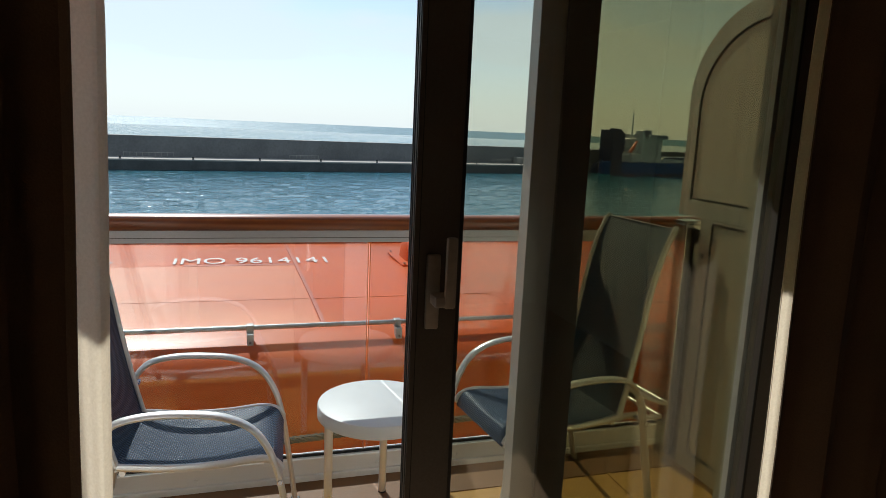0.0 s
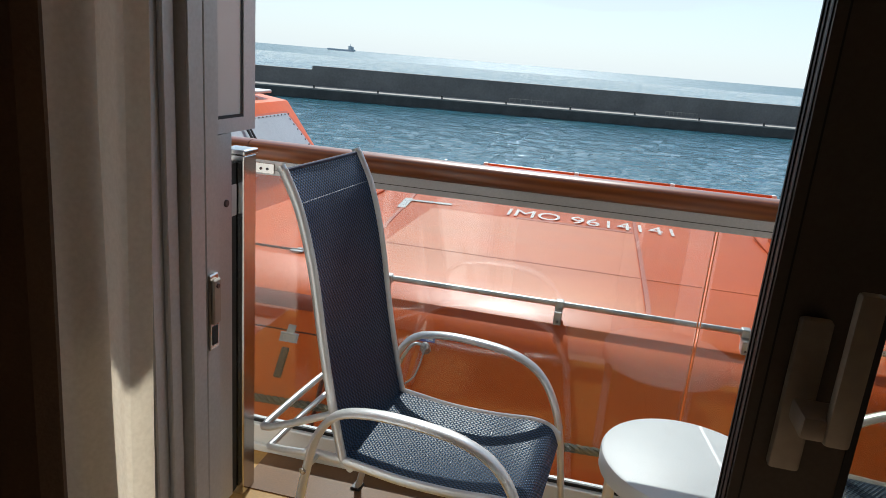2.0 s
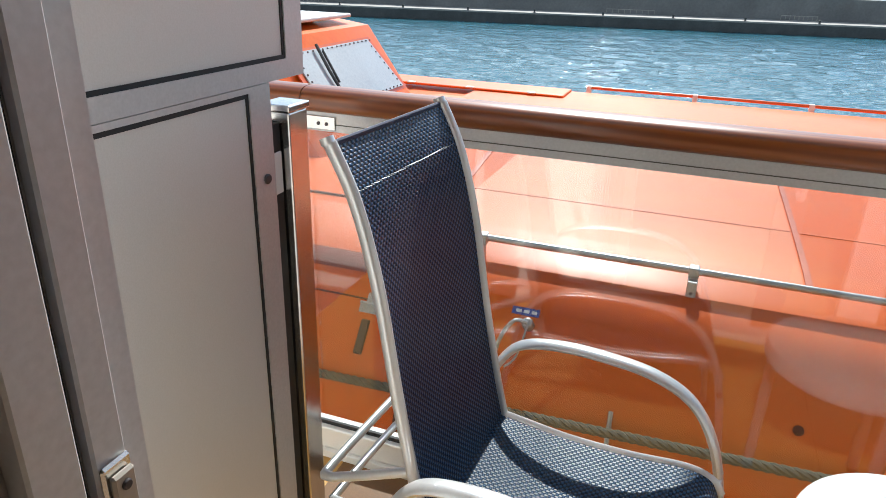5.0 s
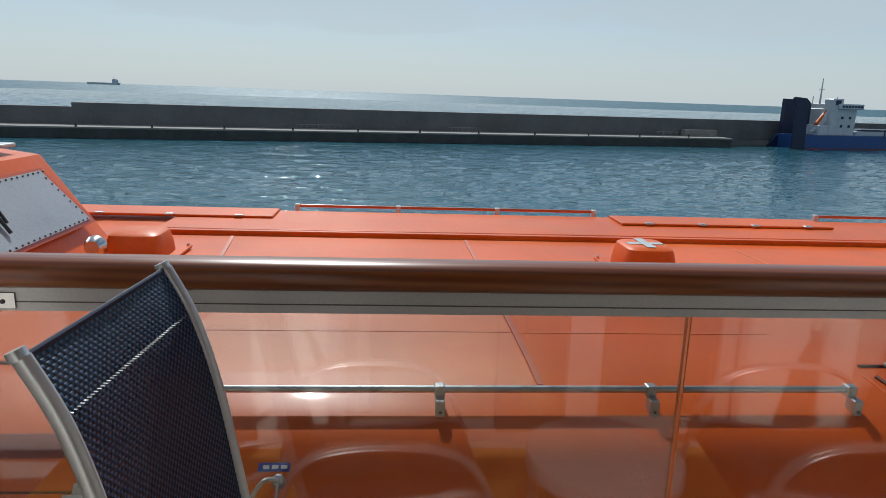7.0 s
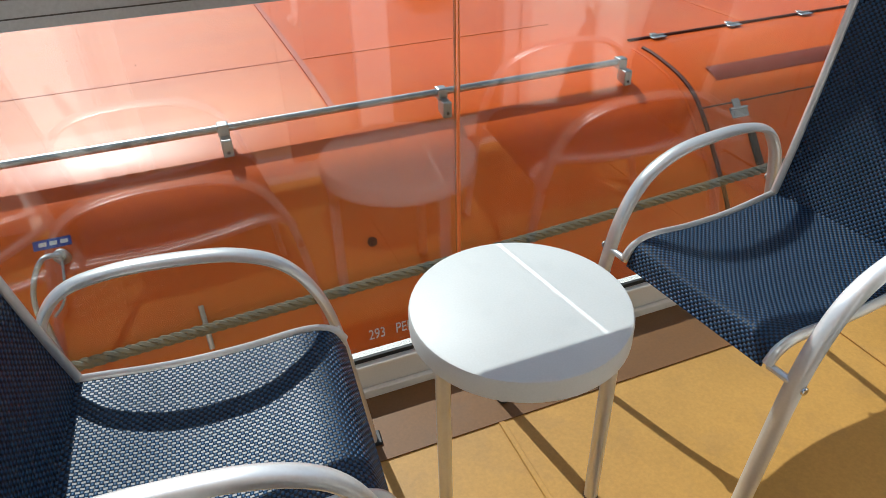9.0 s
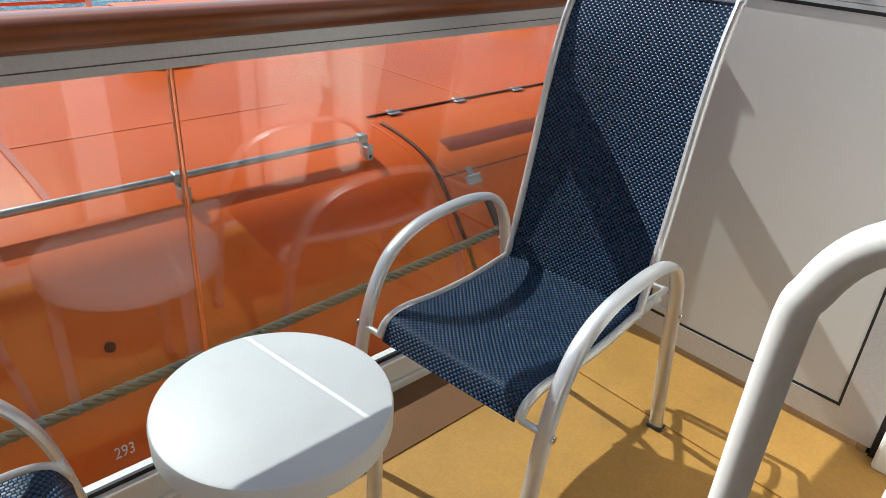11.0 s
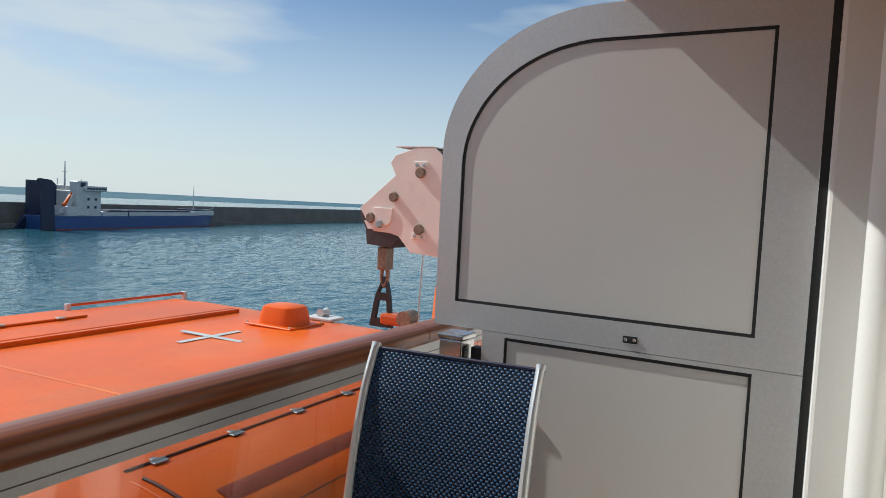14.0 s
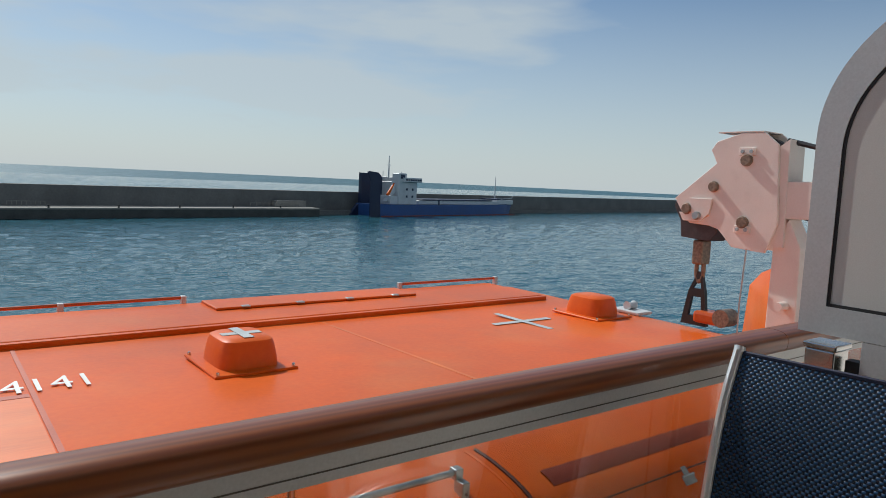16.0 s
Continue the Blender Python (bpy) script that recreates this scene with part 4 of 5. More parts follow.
CX = (0.075, 1.008, 1.922, 2.83)
RY, RZ = 4.81, 0.207
r = part("side_rail", tube([(CX[0] - 0.03, RY, RZ), (CX[-1] + 0.01, RY, RZ)], 0.0155, 12), M_GALV, boat, "galvanised grab rail along the boat's shoulder", True)
for x in CX:
    bm = box((x - 0.022, RY - 0.025, RZ - 0.03), (x + 0.022, RY + 0.025, RZ + 0.021), 0.006, None, 2)
    box((x - 0.02, RY - 0.075, 0.09), (x + 0.02, RY - 0.01, RZ - 0.022), 0.004, bm)
    c = part("bracket", bm, M_GALV, r, "grey rail bracket")
    bolt("screw", (x, RY - 0.075, 0.135), 0.007, -0.004, "y", M_DARKSTEEL, c)


# side hatches: slightly proud panels over the shoulder, with seams, hinges and grips
def hatch(x0, x1, name):
    right = x0 > 1
    pts = [(y, z) for y, z in PROFILE if y <= 5.15 and z > -1.05]
    own = bmesh.new()
    rows = []
    for k, x in enumerate((x0, x0 + 0.025, x1 - 0.025, x1)):
        up = 0.0 if k in (0, 3) else 0.014
        rows.append([own.verts.new((x, y - up * (0.7 if z < 0.1 else 0.1), z + up * (0.7 if z > -0.3 else 0.0))) for y, z in pts])
    for p, q in zip(rows, rows[1:]):
        for k in range(len(p) - 1):
            own.faces.new((p[k], q[k], q[k + 1], p[k + 1]))
    bmesh.ops.recalc_face_normals(own, faces=own.faces)
    h = part(name, own, M_ORANGE, boat, "orange side hatch with hinged lid", True)
    s, xe = (1, x0) if right else (-1, x1)
    part("seam", tube([(xe + s * 0.004, y - 0.002, z + 0.003) for y, z in pts], 0.011, 6), M_SEAM, h)
    part("rib", tube([(xe - s * 0.05, y + 0.006, z - 0.004) for y, z in pts], 0.013, 8), M_ORANGE, h, "", True)
    part("seam", tube([(x0, 5.16, 0.172), (x1, 5.16, 0.172)], 0.009, 6), M_SEAM, h)
    y = 4.555 if right else 4.486
    part("seam", tube([(x0, y - 0.01, surface(y) + 0.008), (x1, y - 0.01, surface(y) + 0.008)], 0.005, 6), M_SEAM, h)
    # a shadow stripe on the shoulder, painted as a dark red band
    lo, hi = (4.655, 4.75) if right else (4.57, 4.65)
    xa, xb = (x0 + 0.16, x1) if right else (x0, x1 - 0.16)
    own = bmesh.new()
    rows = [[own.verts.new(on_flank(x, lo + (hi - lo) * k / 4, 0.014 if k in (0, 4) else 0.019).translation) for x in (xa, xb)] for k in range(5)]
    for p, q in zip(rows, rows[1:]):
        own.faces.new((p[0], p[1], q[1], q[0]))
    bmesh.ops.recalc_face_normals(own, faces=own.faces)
    part("drip_band", own, M_REDSHADE, h, "dark red band with the shoulder's shade in its colour", True)
    return h


def hinge(h, x, y, out, s=1.0):
    """A strap hinge: two leaves on a knuckle, with screws."""
    bm = box((-0.05, -0.045, 0), (0.05, -0.006, 0.006), 0.002)
    box((-0.022, 0.006, 0), (0.022, 0.05, 0.006), 0.002, bm)
    merge(bm, tube([(-0.05, 0, 0.007), (0.05, 0, 0.007)], 0.007, 8))
    for u in (-0.032, 0.032):
        lathe([(0.007, 0.006), (0.005, 0.009)], (u, -0.027, 0), 8, bm)
    bmesh.ops.scale(bm, vec=(s, s, s), verts=bm.verts)
    return part("hinge", laid(bm, on_flank(x, y, out)), M_GALV, h, "galvanised hinge")


hr = hatch(3.12, 6.4, "side_hatch")
for x in (3.29, 3.79, 4.30, 4.8, 5.3):
    hinge(hr, x, 5.15, 0.008, 0.85)
hinge(hr, 3.32, 4.53, 0.012)
hinge(hr, 4.15, 4.53, 0.012)
part("grip_pad", laid(box((-0.02, -0.08, 0.0), (0.02, 0.08, 0.02), 0.005), on_flank(3.35, 4.40, 0.008)), M_PLASTIC, hr, "black rubber pad")
hl = hatch(-3.5, -0.10, "side_hatch")
for x in (-0.62, -1.2, -1.8):
    hinge(hl, x, 5.15, 0.008, 0.85)
hinge(hl, -0.34, 4.475, 0.012)
part("grip_pad", laid(box((-0.02, -0.08, 0.0), (0.02, 0.08, 0.02), 0.005), on_flank(-0.34, 4.38, 0.008)), M_PLASTIC, hl, "black rubber pad")

# plug, label, pin, drain hole and lettering on the flank
m = on_flank(0.36, 4.545, 0.001)
tag = part("plug_label", laid(box((-0.06, -0.017, 0.0), (0.06, 0.017, 0.003)), m), M_BLUETAG, boat, "blue socket label with white marks")
for k in range(3):
    part("mark", laid(box((-0.042 + 0.034 * k, -0.007, 0.003), (-0.018 + 0.034 * k, 0.007, 0.004)), m), M_TEXT, tag)
part("socket", laid(lathe([(0.026, 0), (0.026, 0.04), (0.018, 0.05)], (0, 0, 0), 14), on_flank(0.385, 4.505)), M_GALV, boat, "grey charging socket", True)
cab = part("charging_cable", tube(smooth_path([(0.385, 4.46, 0.0), (0.34, 4.43, 0.015), (0.30, 4.39, -0.04), (0.285, 4.35, -0.12), (0.30, 4.30, -0.24), (0.33, 4.22, -0.38), (0.34, 4.16, -0.55)], 6), 0.009, 8), M_GALV, boat, "grey charging cable", True)
part("connector", tube([(0.29, 4.33, -0.17), (0.315, 4.26, -0.31)], 0.020, 12), M_GALV, cab, "", True)
part("chain", tube(smooth_path([(0.39, 4.46, -0.01), (0.37, 4.38, -0.12), (0.33, 4.34, -0.16)], 5), 0.005, 6), M_GALV, cab)
part("flap", laid(box((-0.03, -0.035, 0.0), (0.03, 0.035, 0.008), 0.003), on_flank(0.245, 4.30, 0.02, 30)), M_PLASTIC, boat, "black plastic cap")
part("pin", tube([(0.782, 4.325, -0.245), (0.787, 4.235, -0.38)], 0.010, 10), M_GALV, boat, "short steel pin", True)
part("drain_hole", laid(lathe([(0.020, 0), (0.020, 0.004), (0.012, 0.005)], (0, 0, 0), 14), on_flank(1.452, 4.388)), M_SEAM, boat)
writing("capacity_number", "293", 0.068, pose(1.352, 4.187, -0.497, 88, 0, 0), M_TEXT, boat, 0.68)
writing("capacity_word", "PERSONS", 0.068, pose(1.462, 4.187, -0.497, 88, 0, 0), M_TEXT, boat, 0.68)

# wheelhouse with its slanted windscreen
WH = [(-1.30, 0.1), (-1.86, 0.87), (-2.3, 0.93), (-4.2, 0.93), (-4.6, 0.1)]
wh = part("wheelhouse", prism(WH, 5.80, 7.60, "y", 0.07), M_ORANGE, boat, "orange wheelhouse cupola", True)


def on_screen(y, s, out=0.0):
    """A point on the slanted front, s from its foot to its top."""
    return Vector((-1.30 - 0.56 * s + 0.767 * out, y, 0.2 + 0.67 * s + 0.642 * out))


def screen_panel(y0, y1, s0, s1, o0, o1, inset):
    own = bmesh.new()
    q = [(y0, s0), (y1, s0), (y1 - inset, s1), (y0 + inset, s1)]
    A = [own.verts.new(on_screen(y, s, o0)) for y, s in q]
    B = [own.verts.new(on_screen(y, s, o1)) for y, s in q]
    own.faces.new(A), own.faces.new(B[::-1])
    for i in range(4):
        own.faces.new((A[i - 1], A[i], B[i], B[i - 1]))
    bmesh.ops.recalc_face_normals(own, faces=own.faces)
    return own


ws = part("windscreen", screen_panel(6.08, 7.36, 0.30, 0.84, 0.012, 0.022, 0.06), G_BOAT, wh, "pale milky windscreen pane")
part("window_frame", screen_panel(6.02, 7.42, 0.27, 0.87, 0.002, 0.012, 0.06), M_ORANGE_DK, wh, "riveted window frame")
for k in range(18):
    for s in (0.315, 0.825):
        y = 6.12 + 1.2 * k / 17
        part("rivet", lathe([(0.009, 0), (0.006, 0.008)], on_screen(y, s, 0.022), 6, axis="x"), M_DARKSTEEL, wh)
for k in range(1, 8):
    s = 0.315 + 0.51 * k / 8
    for y in (6.11 + 0.055 * k / 8, 7.33 - 0.055 * k / 8):
        part("rivet", lathe([(0.009, 0), (0.006, 0.008)], on_screen(y, s, 0.022), 6, axis="x"), M_DARKSTEEL, wh)
part("wiper", tube([on_screen(6.45, 0.86, 0.05), on_screen(6.40, 0.62, 0.045), on_screen(6.38, 0.42, 0.04)], 0.012, 8), M_PLASTIC, wh, "black wiper arm", True)
part("wiper", tube([on_screen(6.50, 0.80, 0.04), on_screen(6.44, 0.5, 0.035)], 0.010, 8), M_PLASTIC, wh, "", True)
part("roof_cover", box((-3.9, 6.0, 0.935), (-1.95, 7.4, 0.965), 0.012, None, 2), M_REFLECT, wh, "grey roof cover")
lamp_b = part("search_light", lathe([(0.05, -0.05), (0.075, 0.0), (0.075, 0.03), (0.06, 0.035)], (-1.22, 6.85, 0.32), 16, axis="y"), M_STEEL, wh, "small round steel lamp", True)
part("stalk", tube([(-1.22, 6.85, 0.23), (-1.22, 6.85, 0.27)], 0.015, 8), M_STEEL, lamp_b)


# the grab rope: three strands laid together
def strand(ph):
    pts = []
    n = 620
    for i in range(n + 1):
        x = -2.4 + 8.8 * i / n
        sag = 0.012 * math.sin(x * 2.1) - 0.03 * math.sin(x * 0.9 + 0.6)
        a = x * 2 * math.pi / 0.11 + ph
        pts.append((x, 4.235 + 0.012 * math.cos(a), -0.312 + 0.040 * x + sag * 0.3 + 0.011 * math.sin(a)))
    return tube(pts, 0.0115, 6, None, 1, (0, 0, 1))


rope = part("grab_rope", strand(0), M_ROPE, boat, "thick dark twisted grab rope", True)
for k in (1, 2):
    part("strand", strand(k * 2.094), M_ROPE, rope, "", True)

boat.location.z += 0.02

# ---------------------------------------------------------------- the davit
DX = 6.86
dav = thing("davit", "white davit head with a hook holding the lifeboat", "davit", at=(DX, 5.6, -2.0))
PLATE = [(6.176, 1.969), (5.94, 2.044), (5.73, 2.044), (5.60, 1.934), (5.575, 1.61), (5.55, 1.254), (5.64, 0.99), (5.957, 1.014), (6.10, 1.164), (6.2, 1.19), (6.40, 1.20), (6.49, 1.30), (6.58, 1.43), (6.165, 1.77), (6.23, 1.895)]
for dx in (0.0, 0.30):
    part("side_plate", prism(PLATE, DX + dx, DX + dx + 0.03, "x", 0.006), M_DAVIT, dav, "white painted cheek plate")
part("edge_plate", prism([(5.50, 1.05), (5.60, 1.05), (5.63, 1.9), (5.52, 1.98)], DX + 0.031, DX + 0.299), M_DAVIT, dav)
part("sheave", lathe([(0.30, 0.04), (0.30, 0.10), (0.26, 0.13), (0.26, 0.17), (0.30, 0.20), (0.30, 0.26)], (DX, 5.85, 1.72), 28, axis="x"), M_DARKSTEEL, dav, "", True)
part("guard_strip", box((DX - 0.002, 5.74, 2.046), (DX + 0.33, 6.17, 2.056)), M_DAVIT, dav)
for y, z, r in ((5.87, 1.80, 0.055), (6.17, 1.555, 0.05), (5.86, 1.245, 0.055), (6.43, 1.335, 0.055)):
    b = bolt("pin_head", (DX, y, z), r, -0.04, "x", M_BROWNBOLT, dav)
for y, z in ((5.87, 1.875), (5.86, 1.18)):
    k = part("keeper_plate", box((DX - 0.018, y - 0.075, z - 0.035), (DX, y + 0.075, z + 0.035), 0.004), M_DAVIT, dav)
    for dy in (-0.04, 0.04):
        bolt("bolt", (DX - 0.018, y + dy, z), 0.018, -0.012, "x", M_GALV, k)
cov = part("latch_plate", prism([(6.40, 1.44), (6.17, 1.44), (6.19, 1.30), (6.28, 1.22), (6.46, 1.22), (6.51, 1.30), (6.41, 1.30)], DX - 0.02, DX - 0.001, "x", 0.004), M_DAVIT, dav, "white latch plate")
bolt("pin_head", (DX - 0.02, 6.31, 1.275), 0.04, -0.04, "x", M_GALV, cov)
part("lower_jaw", prism([(6.58, 1.40), (6.60, 1.36), (6.52, 1.22), (6.50, 1.06), (6.20, 1.04), (6.12, 1.13), (6.2, 1.20), (6.45, 1.33)], DX + 0.032, DX + 0.296, "x", 0.004), M_DARKSTEEL, dav, "dark steel jaw below the head")
blk = part("swivel_block", box((DX + 0.08, 6.29, 0.80), (DX + 0.24, 6.40, 1.04), 0.02, None, 2), M_BROWNBOLT, dav, "rusty swivel")
part("shackle", tube(smooth_path([(DX + 0.16, 6.38, 0.82), (DX + 0.16, 6.38, 0.70), (DX + 0.16, 6.345, 0.63), (DX + 0.16, 6.31, 0.70), (DX + 0.16, 6.31, 0.82)], 5), 0.022, 10, None, 1, (1, 0, 0)), M_BROWNBOLT, blk, "", True)
bm = ring_prism([(6.26, 0.53), (6.31, 0.73), (6.35, 0.73), (6.44, 0.53)], [(6.30, 0.56), (6.32, 0.655), (6.35, 0.655), (6.40, 0.56)], DX + 0.14, DX + 0.18)
merge(bm, ring_prism([(6.22, 0.2), (6.26, 0.53), (6.44, 0.53), (6.50, 0.2)], [(6.28, 0.29), (6.30, 0.48), (6.40, 0.48), (6.43, 0.29)], DX + 0.14, DX + 0.18))
part("lifting_link", bm, M_PLASTIC, dav, "black lifting link with two eyes")
hk = part("release_hook", box((DX + 0.05, 6.00, 0.245), (DX + 0.27, 6.32, 0.36), 0.03, None, 2), M_ORANGE_DK, boat, "red release hook housing")
part("hook_roller", lathe([(0.085, -0.04), (0.085, 0.14)], (DX + 0.08, 6.02, 0.33), 18, axis="x"), M_BROWNBOLT, hk, "", True)
part("arm", prism([(5.30, -1.95), (5.62, -1.95), (5.60, 1.06), (5.48, 1.3), (5.36, 1.06)], DX + 0.06, DX + 0.28, "x", 0.01), M_DAVIT, dav, "white davit arm")
part("top_arm", prism([(5.58, 1.30), (5.58, 1.62), (3.95, 1.66), (3.95, 1.34)], DX + 0.04, DX + 0.29, "x", 0.01), M_DAVIT, dav, "white davit boom")
for y0, z0, y1, z1 in ((5.60, 1.98, 4.2, 1.62), (5.57, 1.36, 4.2, 1.05)):
    part("fall_wire", tube([(DX + 0.16, y0, z0), (DX + 0.16, y1, z1)], 0.022, 8), M_PLASTIC, dav, "black wire rope", True)
part("tag_line", tube([(DX + 0.1, 5.86, 1.0), (DX + 0.1, 5.88, 0.5), (DX + 0.1, 5.87, -0.4)], 0.008, 6), M_GALV, dav, "thin hanging line")
for z in (0.05, 0.55):
    part("lug", tube([(DX + 0.06, 5.45, z), (DX - 0.06, 5.45, z)], 0.04, 10), M_DAVIT, dav, "", True)

# a second lifeboat farther along
b2 = thing("lifeboat", "next orange lifeboat farther along the ship, partly hidden", "lifeboat", at=(15, 7.2, -2.2))
own = bmesh.new()
rows = []
for x, t, zt in ((12.0, 0.1, -0.7), (12.2, 0.35, -0.1), (12.6, 0.6, 0.3), (13.2, 0.85, 0.5), (14.8, 1, 0.55), (22.0, 1, 0.55)):
    rows.append([own.verts.new((x, 7.2 + 2.4 * t * math.cos(math.pi * k / 12), -1.2 + (zt + 1.2) * (0.3 + 0.7 * math.sin(math.pi * k / 12) ** 0.6 if 0 < k < 12 else 0.0))) for k in range(13)])
for a, b in zip(rows, rows[1:]):
    for k in range(12):
        own.faces.new((a[k], b[k], b[k + 1], a[k + 1]))
own.faces.new(rows[0][::-1])
own.faces.new(rows[-1])
bmesh.ops.recalc_face_normals(own, faces=own.faces)
part("hull", own, M_ORANGE, b2, "", True)
part("tape", box((12.16, 6.6, -0.1), (12.19, 6.68, 0.2)), M_REFLECT, b2)

# ---------------------------------------------------------------- sea, breakwater and ships
SEA = -15.0
BW_Y, BW_S = 227.0, 0.205       # the quay's edge line: y = BW_Y + BW_S * x


def bw(x, off):
    return BW_Y + BW_S * x + off


def bw_block(x0, x1, o0, o1, z0, z1, bm=None):
    own = bmesh.new()
    V = [own.verts.new((x, bw(x, o), z)) for z in (z0, z1) for x, o in ((x0, o0), (x1, o0), (x1, o1), (x0, o1))]
    for f in ((0, 1, 2, 3), (4, 5, 6, 7), (0, 1, 5, 4), (1, 2, 6, 5), (2, 3, 7, 6), (3, 0, 4, 7)):
        own.faces.new([V[i] for i in f])
    bmesh.ops.recalc_face_normals(own, faces=own.faces)
    return merge(bm, own)


def sea_mesh():
    """The water as a fan of real waves: low ripples inside the breakwater, steep chop outside."""
    rng = np.random.RandomState(7)
    rows, cols = 560, 640
    yy = 9.0 * (1150.0 / 9.0) ** (np.arange(rows) / (rows - 1.0))
    ang = np.radians(np.linspace(-57, 68, cols))
    Y = np.repeat(yy[:, None], cols, 1)
    X = 1.0 + np.tan(ang)[None, :] * Y
    calm, chop = np.zeros_like(X), np.zeros_like(X)
    for k in range(34):
        ln = 1.2 * (8.0 / 1.2) ** rng.rand()
        th = rng.normal(1.35, 0.45)
        kx, ky, ph = 2 * np.pi / ln * np.cos(th), 2 * np.pi / ln * np.sin(th), rng.rand() * 6.28
        w = np.sin(kx * X + ky * Y + ph)
        calm += w * ln * 0.0037
        chop += w * ln * 0.0095
    out = np.clip((Y - (BW_Y + BW_S * X + 14)) / 4.0, 0, 1)
    Z = SEA + calm * (1 - out) + chop * out
    V = np.stack([X, Y, Z], -1).reshape(-1, 3)
    idx = np.arange(rows * cols).reshape(rows, cols)
    F = np.stack([idx[:-1, :-1], idx[:-1, 1:], idx[1:, 1:], idx[1:, :-1]], -1).reshape(-1, 4)
    me = bpy.data.meshes.new("water")
    me.vertices.add(len(V))
    me.vertices.foreach_set("co", V.ravel().astype(np.float32))
    me.loops.add(F.size)
    me.loops.foreach_set("vertex_index", F.ravel().astype(np.int32))
    me.polygons.add(len(F))
    me.polygons.foreach_set("loop_start", np.arange(0, F.size, 4, dtype=np.int32))
    me.update(calc_edges=True)
    me.validate()
    me.shade_smooth()
    me.materials.append(M_HARBOUR)
    return me


tagged(new("water", sea_mesh()), "rippled blue-green harbour water and glittering sea", "sea", "", "structure")
own = bmesh.new()
own.faces.new([own.verts.new((x, y, SEA - 0.9)) for x, y in ((-4700, -1500), (4700, -1500), (4700, 4700), (-4700, 4700))])
setting("water_far", own, M_SEA, "open sea reaching to the horizon", "sea")

brk = thing("breakwater", "long grey concrete harbour breakwater with a low quay", "breakwater", at=(0, 240, SEA), kind="structure")
# the quay body is far darker than its top edge
part("quay", bw_block(-400, 128, 0.0, 14, SEA, -12.2), M_QUAYFACE, brk, "dark face of the quay")
part("quay_top", bw_block(-400, 128, -0.1, 14, -12.2, -11.75), M_QUAY, brk, "pale quay edge")
part("sea_wall", bw_block(-96, 620, 14.01, 19, SEA, -5.3), M_CONC, brk, "high dark concrete wall")
part("sea_wall", bw_block(-400, -96.01, 14.01, 19, SEA, -6.6), M_CONC, brk, "lower stretch of the wall")
part("footing", bw_block(128.01, 620, 9, 14, SEA, -13.2), M_CONC, brk, "low footing")
for k in range(14):
    x = -150 + 20 * k
    part("bollard", lathe([(0.35, 0), (0.25, 0.5), (0.45, 0.8), (0.3, 0.95)], (x, bw(x, 0.9), -11.75), 10), M_QUAYFACE, brk)
for x0, x1 in ((-128, -118), (-30, -16), (20, 30), (100, 122)):
    fb = bmesh.new()
    for k in range(9):
        x = x0 + (x1 - x0) * k / 8
        box((x - 0.08, bw(x, 8), -11.75), (x + 0.08, bw(x, 8) + 0.16, -10.1), 0, fb)
    fen = part("fence_posts", fb, M_QUAY, brk, "pale quay fence")
    part("fence_rail", tube([(x0, bw(x0, 8), -10.2), (x1, bw(x1, 8), -10.2)], 0.09, 6), M_QUAY, fen)
part("shelter", bw_block(112, 126, 9, 13, -11.75, -9.3), M_QUAY, brk, "small pale quay hut")


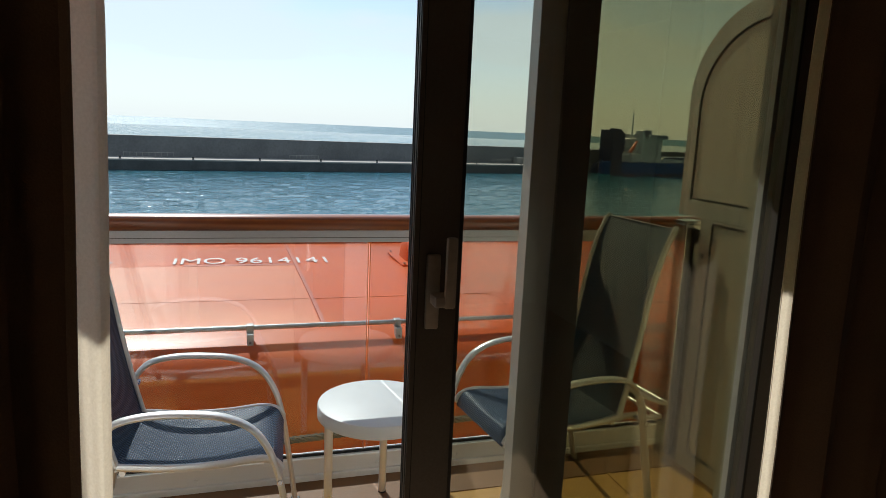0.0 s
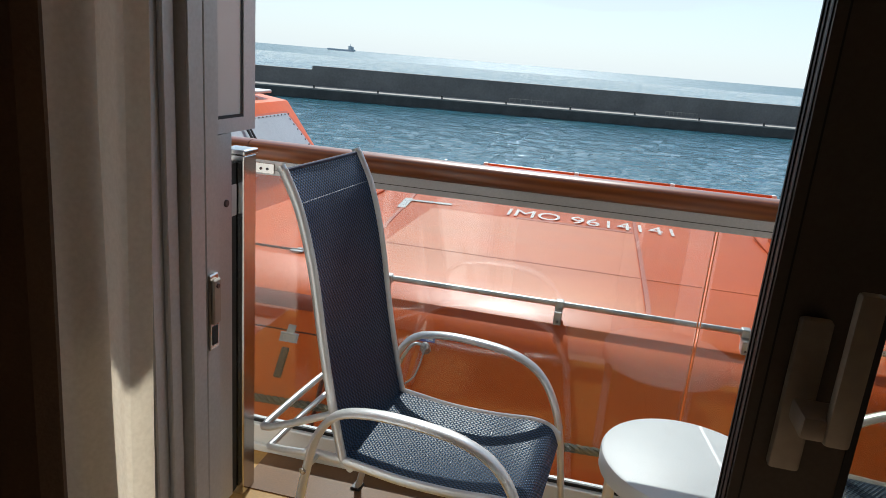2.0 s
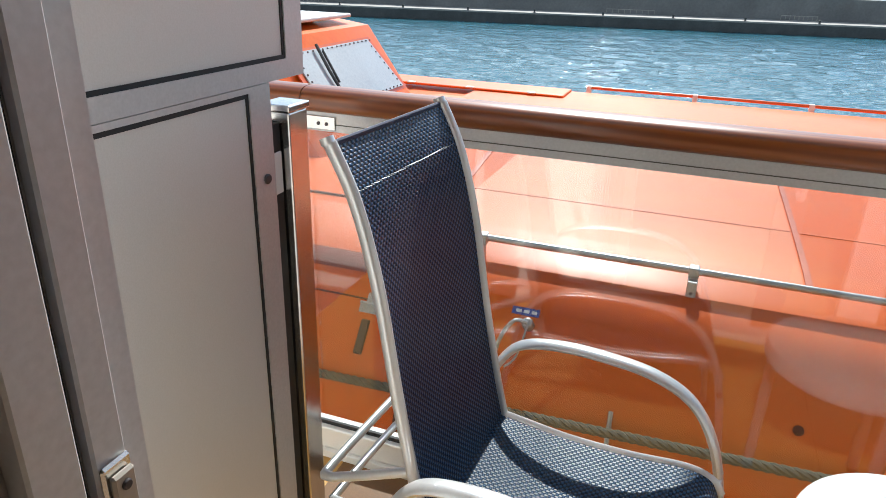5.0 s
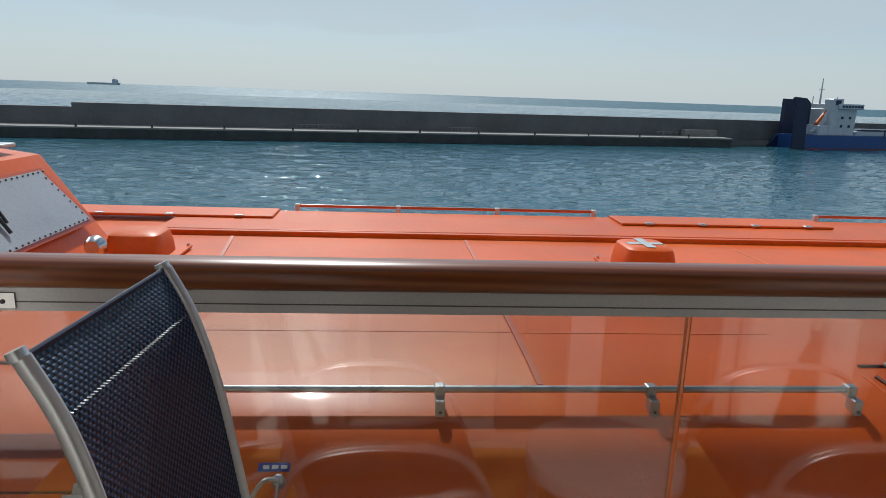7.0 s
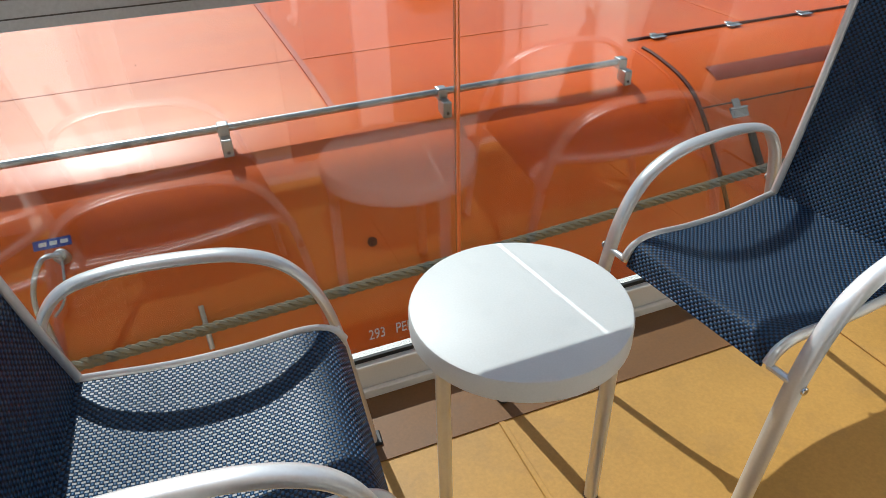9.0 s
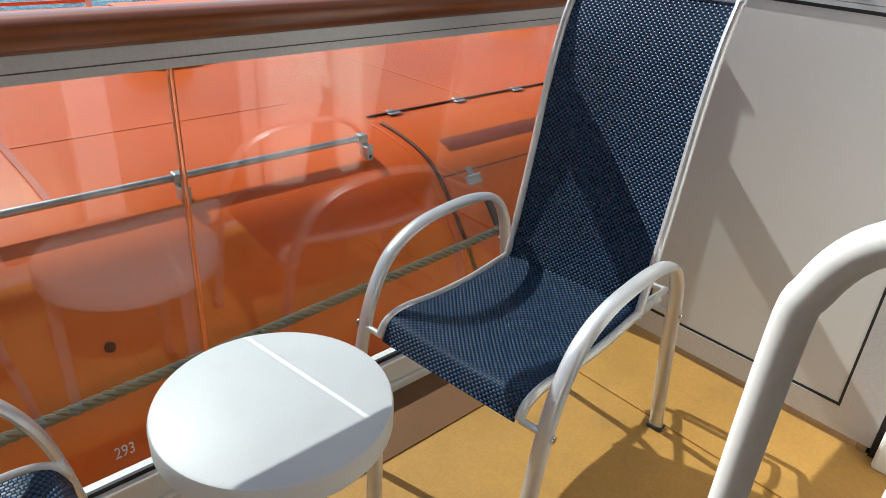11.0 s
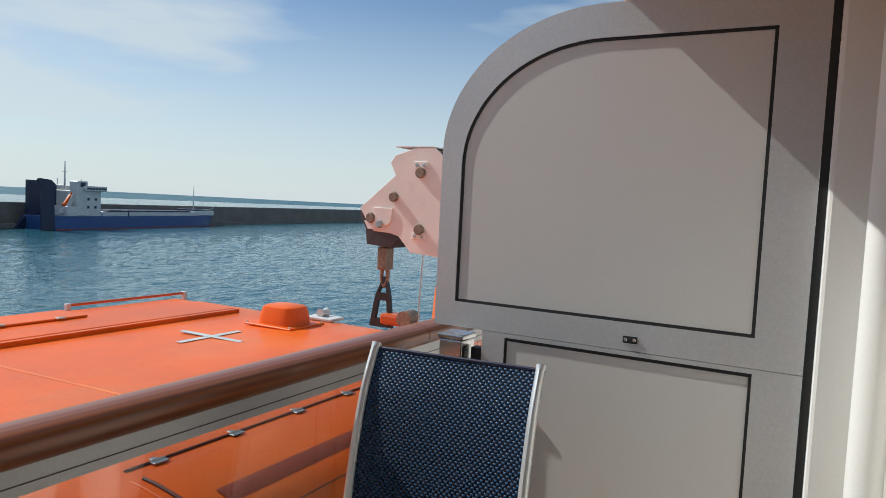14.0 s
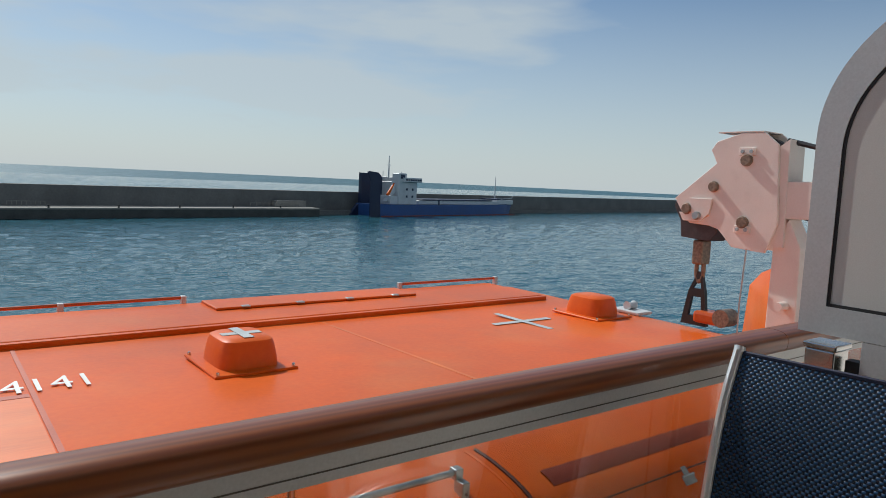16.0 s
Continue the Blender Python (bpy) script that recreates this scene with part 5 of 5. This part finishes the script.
def cargo_ship():
    s = thing("cargo_ship", "blue cargo ship with a white bridge aft moored by the breakwater", "ship", at=(0, 0, 0))
    L, B = 100.0, 16.0
    own = bmesh.new()
    st = [(0, 0.85, 5.6), (4, 0.97, 5.6), (12, 1, 5.6), (70, 1, 5.6), (84, 0.9, 5.9), (93, 0.55, 6.6), (99, 0.12, 7.6), (100.5, 0.02, 8.0)]
    rows = []
    for x, t, h in st:
        under = -1.0
        xx = x - (4.5 if x > 98 else 1.5 if x > 92 else 0)
        rows.append([own.verts.new((xx, -B / 2 * t, under)), own.verts.new((x, -B / 2 * t, h)), own.verts.new((x, B / 2 * t, h)), own.verts.new((xx, B / 2 * t, under))])
    for a, b in zip(rows, rows[1:]):
        for k in range(4):
            own.faces.new((a[k], b[k], b[(k + 1) % 4], a[(k + 1) % 4]))
    own.faces.new(rows[0][::-1])
    own.faces.new(rows[-1])
    bmesh.ops.recalc_face_normals(own, faces=own.faces)
    part("hull", own, M_SHIPBLUE, s, "blue painted hull", True)
    part("boot_topping", box((1, -8.06, -0.9), (92, -7.9, 0.35)), M_SHIPRED, s, "dull red waterline band")
    part("hatch_coaming", box((24, -6.0, 5.6), (82, 6.0, 7.7), 0.2), M_SHIPWHITE, s, "pale hatch coamings")
    for x0 in (26, 36, 46, 56, 66):
        part("hatch_cover", box((x0, -6.3, 7.7), (x0 + 9.2, 6.3, 8.3), 0.1), M_SHIPDK, s)
    part("forecastle", box((80, -6.2, 5.8), (93, 6.2, 8.4), 0.3), M_SHIPWHITE, s)
    part("windlass_cover", box((80, -5.5, 8.4), (88, 5.5, 9.2), 0.1), M_SHIPDK, s)
    part("bulwark_step", box((34.6, -8.1, 5.4), (35.2, -7.9, 8.2)), M_SHIPDK, s)
    part("stern_ramp", prism([(-4.5, -0.5), (1.0, -0.5), (0.2, 19.5), (-0.8, 20.5), (-5.5, 21.0), (-6.2, 20.6), (-4.6, 17)], -7.5, -6.9, "y"), M_SHIPDK, s, "tall navy raised stern ramp")
    part("stern_ramp", prism([(-4.5, -0.5), (12.5, -0.5), (12.5, 18.5), (11.0, 20.0), (1.2, 20.2), (1.2, 5.0), (-0.4, 5.0)], 5.0, 6.8, "y"), M_SHIPDK, s, "tall navy stern wall")
    br = part("bridge", box((12.5, -6.2, 5.6), (22.6, 6.2, 16.6), 0.2), M_SHIPWHITE, s, "white bridge house")
    part("wheelhouse", box((13.5, -7.8, 16.6), (24.0, 7.8, 18.8), 0.2), M_SHIPWHITE, br, "white wheelhouse")
    for k in range(7):
        part("window", box((14.3 + 1.35 * k, -7.88, 17.3), (15.3 + 1.35 * k, -7.8, 18.1)), M_SHIPDK, br)
    for z in (9.0, 12.5):
        for k in range(2):
            part("window", box((16.0 + 3.4 * k, -6.28, z), (17.0 + 3.4 * k, -6.2, z + 1.1)), M_SHIPDK, br)
    part("funnel", box((11.5, -6.6, 5.6), (16, -2, 20.8), 0.4), M_SHIPWHITE, br, "white funnel casing")
    part("funnel_window", box((12.4, -6.7, 18.2), (14.6, -6.6, 20.2)), M_SHIPDK, br)
    part("mast", tube([(11.5, 0, 18), (11.5, 0, 29)], [0.4, 0.15], 8), M_SHIPWHITE, br)
    part("yard", tube([(10.3, 0, 24.5), (12.8, 0, 24.5)], 0.12, 6), M_SHIPWHITE, br)
    for x, h in ((6.5, 21.5), (17, 21.6), (20, 20.8)):
        part("aerial", tube([(x, -2, 17.5), (x, -2, h)], 0.14, 6), M_SHIPWHITE, br)
    part("lifeboat_slide", prism([(6.5, 7.0), (8.2, 7.0), (14.5, 16.5), (14.5, 17.6), (12.5, 17.6)], -4.5, -2.5, "y"), M_SHIPWHITE, s, "pale free-fall boat ramp")
    part("rescue_boat", tube(smooth_path([(8.0, -3.5, 9.5), (9.5, -3.5, 11.6), (12.6, -3.5, 15.8), (13.5, -3.5, 17.0)], 4), [0.3] + [1.0] * 11 + [0.3], 10), M_ORANGE, s, "orange free-fall rescue boat", True)
    part("deck_house", box((7.5, -6.0, 5.6), (14, 6.0, 9.8), 0.2), M_SHIPWHITE, s)
    part("fore_mast", tube([(85, 0, 8.5), (85, 0, 22)], [0.35, 0.12], 8), M_SHIPWHITE, s)
    part("bow_rail", tube([(82, -6.5, 8.9), (93, -5.0, 9.6), (99.5, -0.8, 10.6)], 0.14, 6), M_SHIPWHITE, s)
    return s


ship = cargo_ship()
ship.matrix_basis = pose(155, 262, SEA, 0, 0, 14) @ Matrix.Diagonal((1.15, 1.0, 0.92, 1))

far = thing("tanker", "distant hazy grey tanker on the horizon", "ship", at=(-1186, 3000, SEA))
own = prism([(-62, 0), (58, 0), (66, 9), (40, 8), (-64, 8)], 2990, 3008, "y")
bmesh.ops.translate(own, verts=own.verts, vec=(-1186, 0, SEA))
part("hull", own, M_HAZE, far)
part("bridge", box((-1186 + 36, 2992, SEA + 8), (-1186 + 50, 3006, SEA + 23)), M_HAZE, far)
part("funnel", box((-1186 + 52, 2996, SEA + 8), (-1186 + 58, 3002, SEA + 20)), M_HAZE, far)
part("mast", tube([(-1186 + 42, 2999, SEA + 22), (-1186 + 42, 2999, SEA + 32)], 1.0, 6), M_HAZE, far)
